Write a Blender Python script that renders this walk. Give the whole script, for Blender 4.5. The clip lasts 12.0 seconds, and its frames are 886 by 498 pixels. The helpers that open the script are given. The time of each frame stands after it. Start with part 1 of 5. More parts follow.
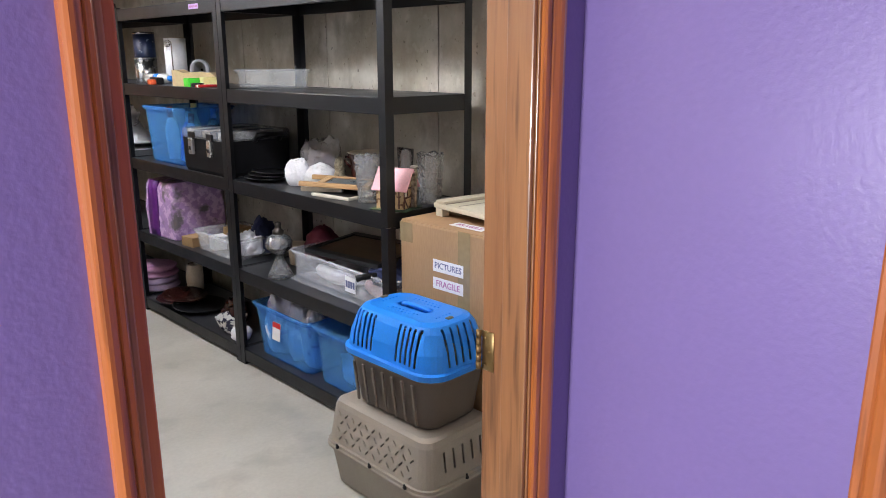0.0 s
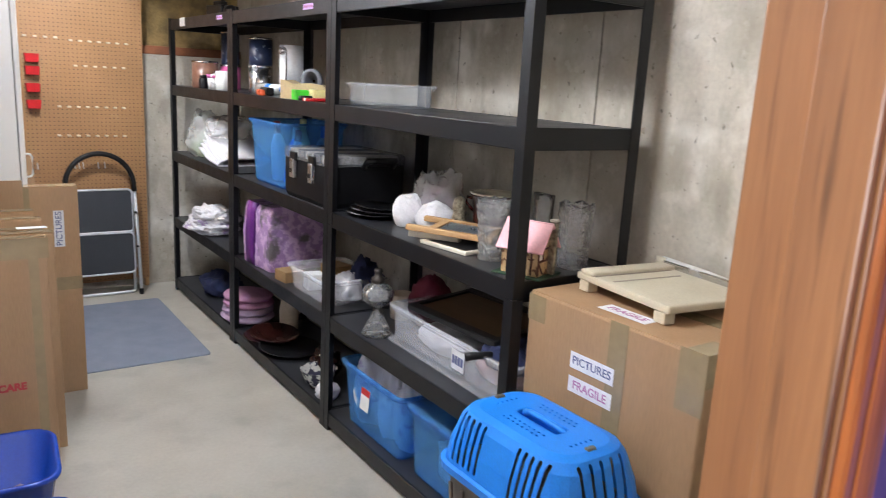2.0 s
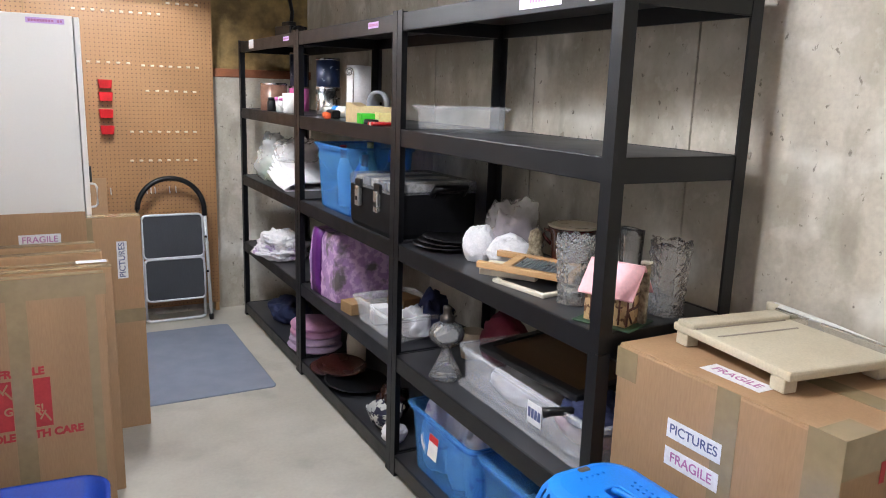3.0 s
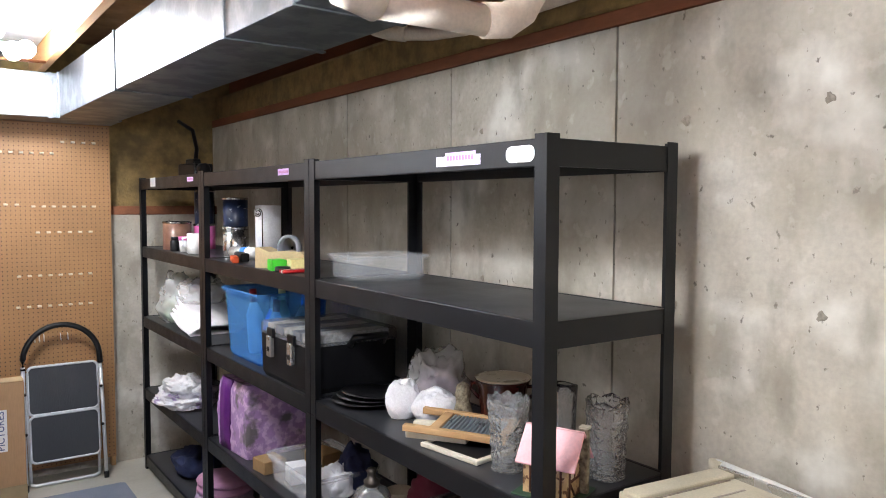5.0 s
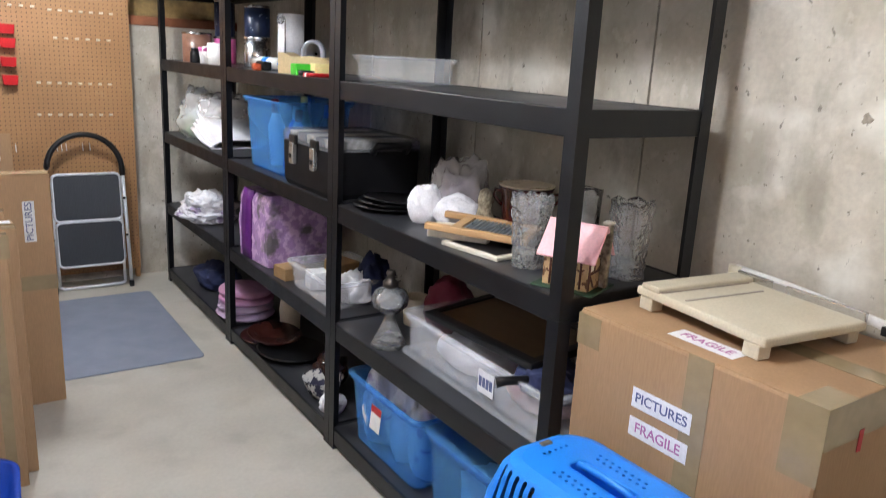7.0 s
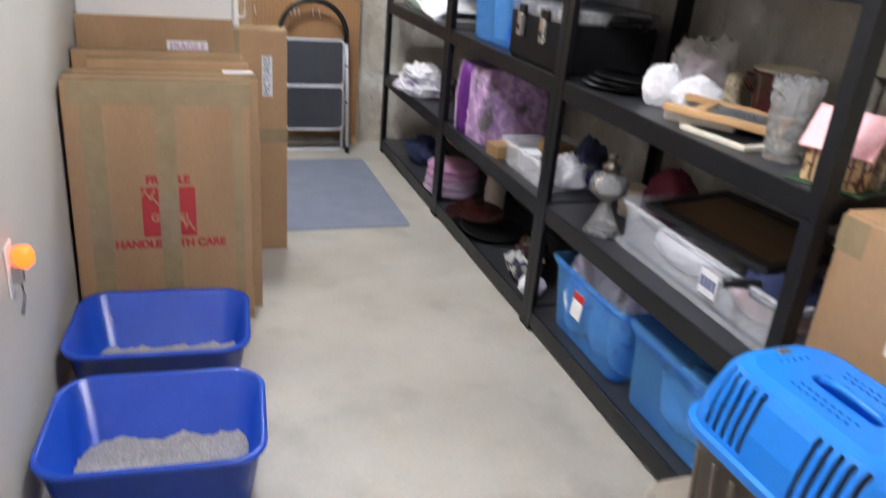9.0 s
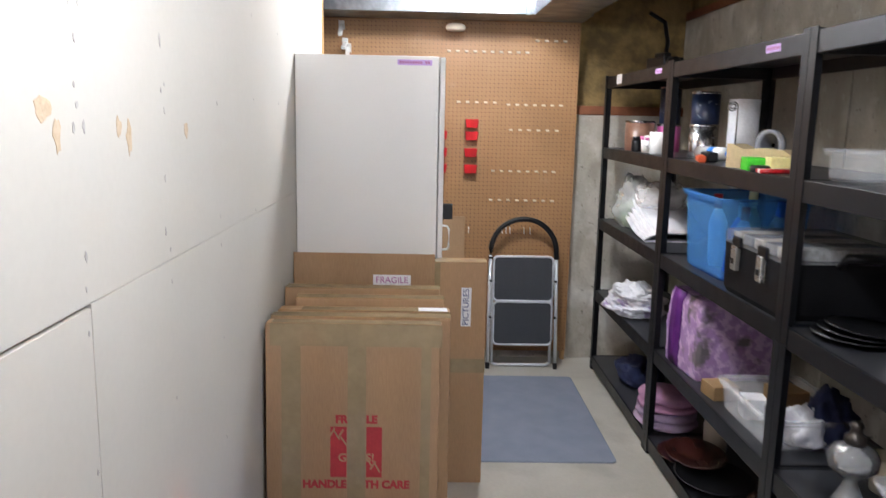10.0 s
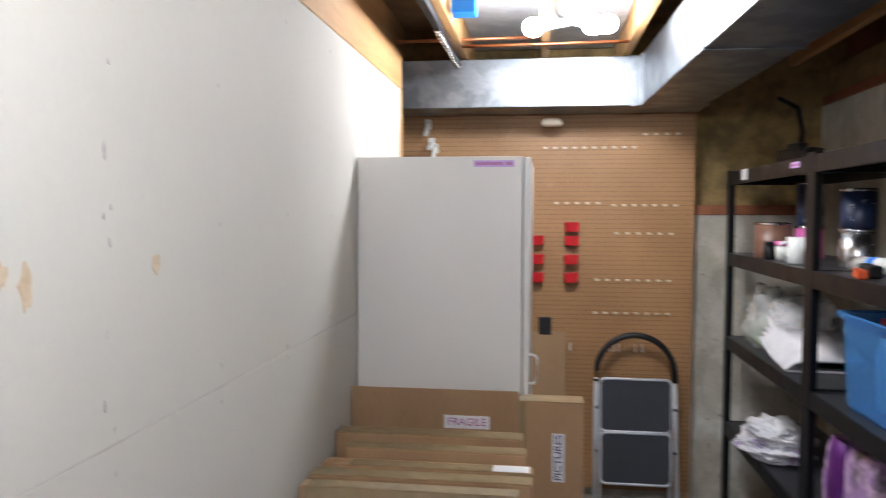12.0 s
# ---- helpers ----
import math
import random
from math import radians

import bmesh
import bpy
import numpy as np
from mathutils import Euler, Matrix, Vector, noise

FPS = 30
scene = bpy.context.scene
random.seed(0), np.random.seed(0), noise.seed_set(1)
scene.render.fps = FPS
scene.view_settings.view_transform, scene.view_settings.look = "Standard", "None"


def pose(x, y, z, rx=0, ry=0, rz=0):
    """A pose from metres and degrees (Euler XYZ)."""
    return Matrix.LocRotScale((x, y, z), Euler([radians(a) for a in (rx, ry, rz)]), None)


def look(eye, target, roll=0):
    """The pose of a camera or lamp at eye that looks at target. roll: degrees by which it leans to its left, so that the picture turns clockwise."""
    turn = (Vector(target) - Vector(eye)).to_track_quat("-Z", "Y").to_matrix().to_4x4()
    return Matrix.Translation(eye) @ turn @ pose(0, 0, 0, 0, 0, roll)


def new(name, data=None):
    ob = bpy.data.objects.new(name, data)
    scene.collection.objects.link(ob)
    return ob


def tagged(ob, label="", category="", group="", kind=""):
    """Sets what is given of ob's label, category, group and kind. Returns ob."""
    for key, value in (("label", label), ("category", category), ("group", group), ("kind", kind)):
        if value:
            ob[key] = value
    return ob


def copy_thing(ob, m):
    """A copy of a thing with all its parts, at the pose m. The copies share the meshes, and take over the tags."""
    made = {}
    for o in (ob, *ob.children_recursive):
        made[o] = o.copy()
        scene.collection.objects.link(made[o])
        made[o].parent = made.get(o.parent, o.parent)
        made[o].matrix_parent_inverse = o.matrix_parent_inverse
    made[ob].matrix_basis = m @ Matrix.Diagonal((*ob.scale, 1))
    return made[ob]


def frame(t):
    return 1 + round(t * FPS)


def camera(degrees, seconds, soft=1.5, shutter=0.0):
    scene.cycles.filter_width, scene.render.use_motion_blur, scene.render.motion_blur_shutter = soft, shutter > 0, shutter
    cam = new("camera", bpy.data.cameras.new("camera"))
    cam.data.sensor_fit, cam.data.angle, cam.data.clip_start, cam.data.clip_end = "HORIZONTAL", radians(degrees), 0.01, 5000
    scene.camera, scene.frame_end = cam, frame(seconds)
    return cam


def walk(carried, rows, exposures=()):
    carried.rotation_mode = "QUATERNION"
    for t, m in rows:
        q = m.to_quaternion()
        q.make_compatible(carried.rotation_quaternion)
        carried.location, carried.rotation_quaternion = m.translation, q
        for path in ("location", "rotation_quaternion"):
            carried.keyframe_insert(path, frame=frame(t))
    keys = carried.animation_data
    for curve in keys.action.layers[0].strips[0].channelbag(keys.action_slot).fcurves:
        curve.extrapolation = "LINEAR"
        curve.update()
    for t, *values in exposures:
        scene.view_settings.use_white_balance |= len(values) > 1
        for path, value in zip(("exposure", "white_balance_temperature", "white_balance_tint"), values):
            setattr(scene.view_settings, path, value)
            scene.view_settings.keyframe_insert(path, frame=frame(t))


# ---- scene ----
cam = camera(61.4, 12.0, soft=0.9, shutter=0.33)
PATH = [
    (0, (-0.026, -0.802, 1.54), (1.321, 0.591, 1.047), -0.1),
    (0.5, (0.022, -0.756, 1.517), (1.326, 0.677, 1.022), 0.9),
    (1, (0.144, -0.559, 1.501), (1.406, 0.911, 1.003), 2.2),
    (1.5, (0.263, -0.362, 1.51), (1.503, 1.137, 1.047), 2.6),
    (2, (0.422, -0.227, 1.508), (1.53, 1.381, 1.076), 3.1),
    (2.5, (0.536, -0.11, 1.515), (1.49, 1.598, 1.099), 2.3),
    (2.7, (0.552, -0.07, 1.524), (1.478, 1.652, 1.104), 1.9),
    (4.3, (0.586, 0.113, 1.632), (1.715, 1.748, 1.407), 1.3),
    (4.5, (0.605, 0.119, 1.643), (1.754, 1.746, 1.459), 1.2),
    (5, (0.606, 0.118, 1.669), (1.76, 1.747, 1.551), 0.2),
    (5.5, (0.601, 0.123, 1.668), (1.747, 1.761, 1.58), -0.1),
    (6, (0.602, 0.127, 1.628), (1.734, 1.764, 1.435), 0.1),
    (6.5, (0.59, 0.133, 1.581), (1.691, 1.763, 1.217), 0.6),
    (7, (0.591, 0.136, 1.495), (1.685, 1.736, 1.002), 3.1),
    (8.8, (0.509, 0.188, 1.403), (1.221, 1.832, 0.515), 6.6),
    (9, (0.539, 0.225, 1.404), (1.166, 1.955, 0.621), 5.1),
    (9.5, (0.635, 0.343, 1.492), (0.94, 2.248, 0.964), 3.0),
    (10, (0.682, 0.416, 1.554), (0.729, 2.386, 1.211), 1.2),
    (10.5, (0.672, 0.541, 1.563), (0.637, 2.522, 1.295), 2.3),
    (11, (0.67, 0.697, 1.568), (0.725, 2.681, 1.324), 2.4),
    (11.5, (0.754, 0.815, 1.592), (0.82, 2.807, 1.426), 1.9),
    (12, (0.794, 0.93, 1.607), (0.531, 2.91, 1.51), 0.2),
]
walk(cam, [(t, look(eye, target, roll)) for t, eye, target, roll in PATH],
     exposures=[(0, 0.35), (2.7, 0.4), (4.5, 0.35), (7.2, 0.4), (9.0, 0.52), (9.5, 0.40), (10.0, 0.16), (10.5, 0.04), (11.0, 0.02), (11.5, 0.05), (12, -0.28)])

# ---- light ----
world = bpy.data.worlds.new("world")
scene.world = world
world.use_nodes = True
world.node_tree.nodes["Background"].inputs[0].default_value = (0.5, 0.6, 0.8, 1)
world.node_tree.nodes["Background"].inputs[1].default_value = 0.05


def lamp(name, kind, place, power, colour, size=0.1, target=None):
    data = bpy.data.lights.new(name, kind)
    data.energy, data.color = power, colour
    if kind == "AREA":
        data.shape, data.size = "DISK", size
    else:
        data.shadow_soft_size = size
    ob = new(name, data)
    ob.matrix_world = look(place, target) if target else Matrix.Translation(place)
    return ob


BULB, BULB_COLOUR = 515.0, (0.87, 0.92, 1.0)
# Unseen area light without a fixture, added to brighten the purple hall walls.
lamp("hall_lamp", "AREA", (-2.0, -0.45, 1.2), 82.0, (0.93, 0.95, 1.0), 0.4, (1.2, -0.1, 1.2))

# ---- materials ----


def rgb(c):
    return (*c, 1) if len(c) == 3 else c


def surface(name, a, b=None, scale=8.0, rough=0.5, bump=0.0, fine=120.0, metal=0.0, spots=None, stretch=(1, 1, 1), per=0.0, rough_var=0.12,
            contrast=(0.35, 0.65), spot_scale=20.0, spot_at=(0.68, 0.74), coat=0.0, bump_scale=None, grain_by=0.07, spec=0.5):
    """Two tones mixed by noise, a finer grain, relief, and spots of a third tone."""
    m = bpy.data.materials.new(name)
    m.use_nodes = True
    n, l = m.node_tree.nodes, m.node_tree.links
    p = n["Principled BSDF"]
    b = b or tuple(x * 0.75 for x in a)
    co = n.new("ShaderNodeTexCoord")
    mp = n.new("ShaderNodeMapping")
    mp.inputs["Scale"].default_value = stretch
    l.new(co.outputs["Object"], mp.inputs[0])

    def noise_tex(s, detail=6.0):
        t = n.new("ShaderNodeTexNoise")
        t.inputs["Scale"].default_value, t.inputs["Detail"].default_value = s, detail
        l.new(mp.outputs[0], t.inputs["Vector"])
        return t

    def ramp(src, lo, hi):
        r = n.new("ShaderNodeMapRange")
        r.inputs["From Min"].default_value, r.inputs["From Max"].default_value = lo, hi
        l.new(src, r.inputs[0])
        return r.outputs[0]

    def mix(f, x, y):
        k = n.new("ShaderNodeMix")
        k.data_type = "RGBA"
        l.new(f, k.inputs[0])
        for s, v in ((6, x), (7, y)):
            if isinstance(v, tuple):
                k.inputs[s].default_value = rgb(v)
            else:
                l.new(v, k.inputs[s])
        return k.outputs[2]

    big, small = noise_tex(scale), noise_tex(fine, 3.0)
    col = mix(ramp(big.outputs[0], *contrast), a, b)
    grain = n.new("ShaderNodeMapRange")
    grain.inputs["To Min"].default_value, grain.inputs["To Max"].default_value = 1 - grain_by, 1 + grain_by
    grain.inputs["From Min"].default_value, grain.inputs["From Max"].default_value = 0.3, 0.7
    l.new(small.outputs[0], grain.inputs[0])
    hs = n.new("ShaderNodeHueSaturation")
    l.new(grain.outputs[0], hs.inputs["Value"])
    l.new(col, hs.inputs["Color"])
    col = hs.outputs[0]
    if spots:
        sp = noise_tex(spot_scale, 8.0)
        col = mix(ramp(sp.outputs[0], *spot_at), col, spots)
    if per:
        oi = n.new("ShaderNodeObjectInfo")
        v = n.new("ShaderNodeMapRange")
        v.inputs["To Min"].default_value, v.inputs["To Max"].default_value = 1 - per, 1 + per
        l.new(oi.outputs["Random"], v.inputs[0])
        h2 = n.new("ShaderNodeHueSaturation")
        l.new(v.outputs[0], h2.inputs["Value"])
        l.new(col, h2.inputs["Color"])
        col = h2.outputs[0]
    l.new(col, p.inputs["Base Color"])
    rr = n.new("ShaderNodeMapRange")
    rr.inputs["To Min"].default_value, rr.inputs["To Max"].default_value = max(0.02, rough - rough_var), min(1, rough + rough_var)
    l.new(big.outputs[0], rr.inputs[0])
    l.new(rr.outputs[0], p.inputs["Roughness"])
    p.inputs["Metallic"].default_value = metal
    p.inputs["Specular IOR Level"].default_value = spec
    if coat:
        p.inputs["Coat Weight"].default_value, p.inputs["Coat Roughness"].default_value = coat, 0.15
    if bump:
        bn = n.new("ShaderNodeBump")
        bn.inputs["Strength"].default_value, bn.inputs["Distance"].default_value = bump, 0.002
        l.new((noise_tex(bump_scale, 5.0) if bump_scale else small).outputs[0], bn.inputs["Height"])
        l.new(bn.outputs[0], p.inputs["Normal"])
    return m


def oak(name, light, dark, coat=0.5):
    """Varnished oak with long grain along z."""
    m = surface(name, light, dark, scale=14, rough=0.38, bump=0.12, fine=160, stretch=(1, 1, 0.06), contrast=(0.3, 0.7), coat=coat,
                spots=tuple(x * 0.42 for x in dark), spot_scale=60, spot_at=(0.52, 0.76))
    return m


def clear(name, colour, rough=0.05, ior=1.45, alpha=0.0, tint=None):
    m = bpy.data.materials.new(name)
    m.use_nodes = True
    p = m.node_tree.nodes["Principled BSDF"]
    p.inputs["Base Color"].default_value = rgb(colour)
    p.inputs["Roughness"].default_value = rough
    p.inputs["IOR"].default_value = ior
    p.inputs["Transmission Weight"].default_value = 1.0 - alpha
    return m


def film_plastic(name, colour, solid=0.35, rough=0.25):
    """Thin translucent plastic: part clear, part tinted."""
    m = bpy.data.materials.new(name)
    m.use_nodes = True
    n, l = m.node_tree.nodes, m.node_tree.links
    p = n["Principled BSDF"]
    p.inputs["Base Color"].default_value = rgb(colour)
    p.inputs["Roughness"].default_value = rough
    t = n.new("ShaderNodeBsdfTransparent")
    t.inputs[0].default_value = rgb(tuple(0.35 + 0.65 * c for c in colour))
    ns = n.new("ShaderNodeTexNoise")
    ns.inputs["Scale"].default_value = 9
    mr = n.new("ShaderNodeMapRange")
    mr.inputs["To Min"].default_value, mr.inputs["To Max"].default_value = solid - 0.04, solid + 0.04
    l.new(ns.outputs[0], mr.inputs[0])
    k = n.new("ShaderNodeMixShader")
    l.new(mr.outputs[0], k.inputs[0])
    l.new(t.outputs[0], k.inputs[1])
    l.new(p.outputs[0], k.inputs[2])
    l.new(k.outputs[0], n["Material Output"].inputs[0])
    return m


def crystal(name, cut=0.6):
    """Thin clear glass: mostly straight through, mirrored towards its edges, with a trace of white."""
    m = bpy.data.materials.new(name)
    m.use_nodes = True
    n, l = m.node_tree.nodes, m.node_tree.links
    n.remove(n["Principled BSDF"])
    p = n.new("ShaderNodeBsdfDiffuse")
    p.inputs["Color"].default_value = (0.92, 0.93, 0.94, 1)
    t = n.new("ShaderNodeBsdfTransparent")
    t.inputs[0].default_value = (0.98, 0.985, 0.985, 1)
    g = n.new("ShaderNodeBsdfGlossy")
    g.inputs["Roughness"].default_value = 0.05
    f = n.new("ShaderNodeLayerWeight")
    f.inputs["Blend"].default_value = 0.30
    co = n.new("ShaderNodeTexCoord")
    facets = n.new("ShaderNodeTexVoronoi")
    facets.inputs["Scale"].default_value = 85
    l.new(co.outputs["Object"], facets.inputs["Vector"])
    bump = n.new("ShaderNodeBump")
    bump.inputs["Strength"].default_value, bump.inputs["Distance"].default_value = cut, 0.006
    l.new(facets.outputs["Distance"], bump.inputs["Height"])
    l.new(bump.outputs[0], g.inputs["Normal"])
    l.new(bump.outputs[0], f.inputs["Normal"])
    a = n.new("ShaderNodeMixShader")
    a.inputs[0].default_value = 0.13
    l.new(t.outputs[0], a.inputs[1])
    l.new(p.outputs[0], a.inputs[2])
    b = n.new("ShaderNodeMixShader")
    l.new(f.outputs["Fresnel"], b.inputs[0])
    l.new(a.outputs[0], b.inputs[1])
    l.new(g.outputs[0], b.inputs[2])
    l.new(b.outputs[0], n["Material Output"].inputs[0])
    return m


def glow(name, colour, strength):
    m = bpy.data.materials.new(name)
    m.use_nodes = True
    p = m.node_tree.nodes["Principled BSDF"]
    p.inputs["Base Color"].default_value = rgb(colour)
    p.inputs["Emission Color"].default_value = rgb(colour)
    p.inputs["Emission Strength"].default_value = strength
    return m


PURPLE = surface("purple wall paint", (0.208, 0.149, 0.365), (0.199, 0.142, 0.35), 2, 0.38, 0.4, 60, bump_scale=85, grain_by=0.02)
FLOOR = surface("sealed concrete floor", (0.52, 0.49, 0.43), (0.42, 0.395, 0.34), 2.2, 0.42, 0.08, 60, spots=(0.29, 0.27, 0.23), spot_scale=3.5, spot_at=(0.54, 0.85), grain_by=0.04)
DRYWALL = surface("unpainted primed drywall", (0.57, 0.545, 0.495), (0.54, 0.515, 0.465), 1.6, 0.75, 0.0, 60, grain_by=0.012)
CASING = oak("reddish varnished oak casing", (0.50, 0.155, 0.033), (0.36, 0.095, 0.02))
JAMB = oak("golden varnished oak jamb", (0.36, 0.16, 0.06), (0.20, 0.08, 0.028))
BLACK = surface("black powder coated steel", (0.0045, 0.005, 0.0068), (0.0065, 0.007, 0.009), 12, 0.40, 0.2, 300, spec=0.35)
DECK = surface("black shelf board", (0.028, 0.029, 0.033), (0.036, 0.037, 0.041), 6, 0.38, 0.1, 200, spots=(0.05, 0.05, 0.05), spot_scale=14, spot_at=(0.7, 0.9))
CARD = surface("brown corrugated cardboard", (0.40, 0.245, 0.130), (0.34, 0.205, 0.108), 5, 0.72, 0.08, 200, stretch=(1, 1, 0.15), per=0.10)
CARD_EDGE = surface("cardboard edge", (0.42, 0.255, 0.125), (0.34, 0.20, 0.095), 20, 0.7)
TAPE = surface("brown packing tape", (0.33, 0.25, 0.145), (0.29, 0.22, 0.125), 9, 0.13, 0.15, 30, rough_var=0.08)
GALV = surface("galvanised sheet steel", (0.23, 0.243, 0.258), (0.17, 0.182, 0.198), 9, 0.42, 0.05, 60, metal=1.0, rough_var=0.1, contrast=(0.45, 0.55))
LUMBER = surface("pine framing lumber", (0.60, 0.36, 0.16), (0.48, 0.26, 0.10), 9, 0.65, 0.15, 120, stretch=(1, 0.08, 1))
SILL = surface("red-brown treated sill lumber", (0.27, 0.095, 0.04), (0.17, 0.06, 0.028), 6, 0.8, 0.2, 90, stretch=(1, 0.25, 1))
PVC = surface("cream pvc pipe", (0.72, 0.63, 0.53), (0.68, 0.58, 0.48), 4, 0.35)
WHITE_PLASTIC = surface("white plastic", (0.78, 0.77, 0.74), (0.72, 0.71, 0.68), 6, 0.4)
PAPER = surface("white printed paper", (0.82, 0.82, 0.84), (0.76, 0.76, 0.79), 10, 0.6)
INK = surface("dark blue ink", (0.09, 0.11, 0.24), (0.11, 0.13, 0.27), 10, 0.6)
INK_RED = surface("purple-red ink", (0.46, 0.17, 0.38), (0.42, 0.15, 0.35), 10, 0.6)
RED_PRINT = surface("faded red box print", (0.45, 0.035, 0.04), (0.36, 0.03, 0.035), 16, 0.7)
BRASS = surface("dull brass", (0.36, 0.25, 0.11), (0.27, 0.18, 0.08), 30, 0.32, metal=1.0)
GLOW_ORANGE = glow("orange night light glow", (1.0, 0.13, 0.015), 1.9)
CABINET = surface("white melamine cabinet", (0.80, 0.79, 0.76), (0.78, 0.77, 0.74), 3, 0.35, grain_by=0.008)
GREY_MAT = surface("blue-grey rubber mat", (0.21, 0.235, 0.30), (0.19, 0.215, 0.275), 8, 0.7, 0.4, 260)
BLUE_TUB = surface("royal blue plastic tub", (0.010, 0.06, 0.42), (0.013, 0.07, 0.46), 6, 0.22)
BLUE_TOP = surface("bright blue plastic", (0.012, 0.21, 0.75), (0.014, 0.23, 0.79), 6, 0.36, 0.06, 200)
TAUPE = surface("grey-brown plastic", (0.135, 0.105, 0.085), (0.15, 0.118, 0.096), 8, 0.5, 0.15, 220)
CRATE = surface("warm grey plastic", (0.33, 0.285, 0.235), (0.30, 0.258, 0.212), 6, 0.5, 0.15, 260)
DARK = surface("black plastic", (0.006, 0.006, 0.007), (0.010, 0.010, 0.011), 10, 0.38, spec=0.32)
CREAM = surface("aged cream plastic", (0.60, 0.54, 0.41), (0.55, 0.49, 0.365), 7, 0.45, 0.1, 200)
PEG = surface("brown hardboard", (0.38, 0.20, 0.085), (0.32, 0.165, 0.068), 2.5, 0.55, 0.05, 120, spots=(0.5, 0.33, 0.18), spot_scale=6, spot_at=(0.66, 0.9))
HOLE = surface("dark hole", (0.05, 0.028, 0.014), (0.04, 0.022, 0.011), 30, 0.9)
PEG_CREAM = surface("aged cream peg plastic", (0.70, 0.61, 0.45), (0.64, 0.55, 0.40), 20, 0.45)
RED_PLASTIC = surface("red plastic", (0.55, 0.012, 0.016), (0.48, 0.01, 0.014), 10, 0.35)
STEEL = surface("bright steel", (0.62, 0.62, 0.63), (0.55, 0.55, 0.56), 14, 0.25, metal=1.0)
SILVER_PAINT = surface("silver painted tube", (0.68, 0.70, 0.73), (0.64, 0.66, 0.69), 9, 0.35, metal=0.35)
LITTER = surface("grey cat litter", (0.50, 0.48, 0.45), (0.30, 0.285, 0.265), 160, 0.9, 1.0, 240)
WOOL = surface("yellow-brown mineral wool", (0.30, 0.20, 0.075), (0.17, 0.115, 0.05), 14, 0.95, 1.0, 60)
FOIL = surface("paper-faced insulation", (0.62, 0.61, 0.60), (0.45, 0.45, 0.46), 7, 0.35, 0.4, 20, metal=0.3)
SUBFLOOR = surface("raw subfloor boards", (0.30, 0.19, 0.10), (0.2, 0.12, 0.06), 6, 0.8)
LABEL_LILAC = surface("lilac paper label", (0.62, 0.42, 0.78), (0.56, 0.37, 0.72), 20, 0.6)
LABEL_PALE = surface("pale lilac tape", (0.70, 0.62, 0.80), (0.66, 0.58, 0.77), 20, 0.6)
LABEL_WHITE = surface("white sticker", (0.85, 0.84, 0.80), (0.8, 0.79, 0.76), 20, 0.5)


def concrete_wall():
    """Poured concrete: mottled tan-grey, form lines streaked down, pits and stains."""
    m = surface("poured concrete wall", (0.57, 0.525, 0.445), (0.43, 0.392, 0.325), 3.4, 0.85, 0.5, 60, spots=(0.76, 0.73, 0.66), spot_scale=4.0, spot_at=(0.52, 0.7), contrast=(0.32, 0.62))
    n, l = m.node_tree.nodes, m.node_tree.links
    p = n["Principled BSDF"]
    src = p.inputs["Base Color"].links[0].from_socket
    co = n.new("ShaderNodeTexCoord")
    for scale, stretch, lo, hi, tone, amount in ((1.9, (1, 1, 0.30), 0.52, 0.70, (0.27, 0.24, 0.19), 0.6), (46, (1, 1, 0.8), 0.66, 0.72, (0.12, 0.105, 0.085), 0.8), (8, (1, 1, 0.5), 0.54, 0.70, (0.25, 0.22, 0.17), 0.6), (4.2, (1, 1, 0.7), 0.50, 0.60, (0.36, 0.32, 0.25), 0.42), (17, (1, 1, 0.9), 0.60, 0.66, (0.72, 0.69, 0.62), 0.18)):
        mp = n.new("ShaderNodeMapping")
        mp.inputs["Scale"].default_value = stretch
        mp.inputs["Location"].default_value = (scale, 1.7, 0.3)
        l.new(co.outputs["Object"], mp.inputs[0])
        t = n.new("ShaderNodeTexNoise")
        t.inputs["Scale"].default_value, t.inputs["Detail"].default_value = scale, 7
        l.new(mp.outputs[0], t.inputs["Vector"])
        r = n.new("ShaderNodeMapRange")
        r.inputs["From Min"].default_value, r.inputs["From Max"].default_value, r.inputs["To Max"].default_value = lo, hi, amount
        l.new(t.outputs[0], r.inputs[0])
        k = n.new("ShaderNodeMix")
        k.data_type = "RGBA"
        l.new(r.outputs[0], k.inputs[0])
        l.new(src, k.inputs[6])
        k.inputs[7].default_value = rgb(tone)
        src = k.outputs[2]
    l.new(src, p.inputs["Base Color"])
    return m


COPPER = surface("dull copper", (0.6, 0.25, 0.13), (0.5, 0.2, 0.1), 12, 0.35, metal=1.0)
CONCRETE = concrete_wall()

# ---- builders ----


def box(bm, x0, x1, y0, y1, z0, z1, bevel=0.0, seg=2, turn=None):
    made = bmesh.ops.create_cube(bm, size=1.0)["verts"]
    for v in made:
        v.co = Vector((x0 + (v.co.x + 0.5) * (x1 - x0), y0 + (v.co.y + 0.5) * (y1 - y0), z0 + (v.co.z + 0.5) * (z1 - z0)))
    if bevel:
        edges = list({e for v in made for e in v.link_edges})
        out = bmesh.ops.bevel(bm, geom=edges, offset=bevel, segments=seg, profile=0.5, affect="EDGES")
        made = list({v for f in out["faces"] for v in f.verts} | {v for v in made if v.is_valid})
    if turn:
        for v in made:
            v.co = turn @ v.co
    return made


def block(x0, x1, y0, y1, z0, z1, bevel=0.0, seg=2, turn=None):
    bm = bmesh.new()
    box(bm, x0, x1, y0, y1, z0, z1, bevel, seg, turn)
    return bm


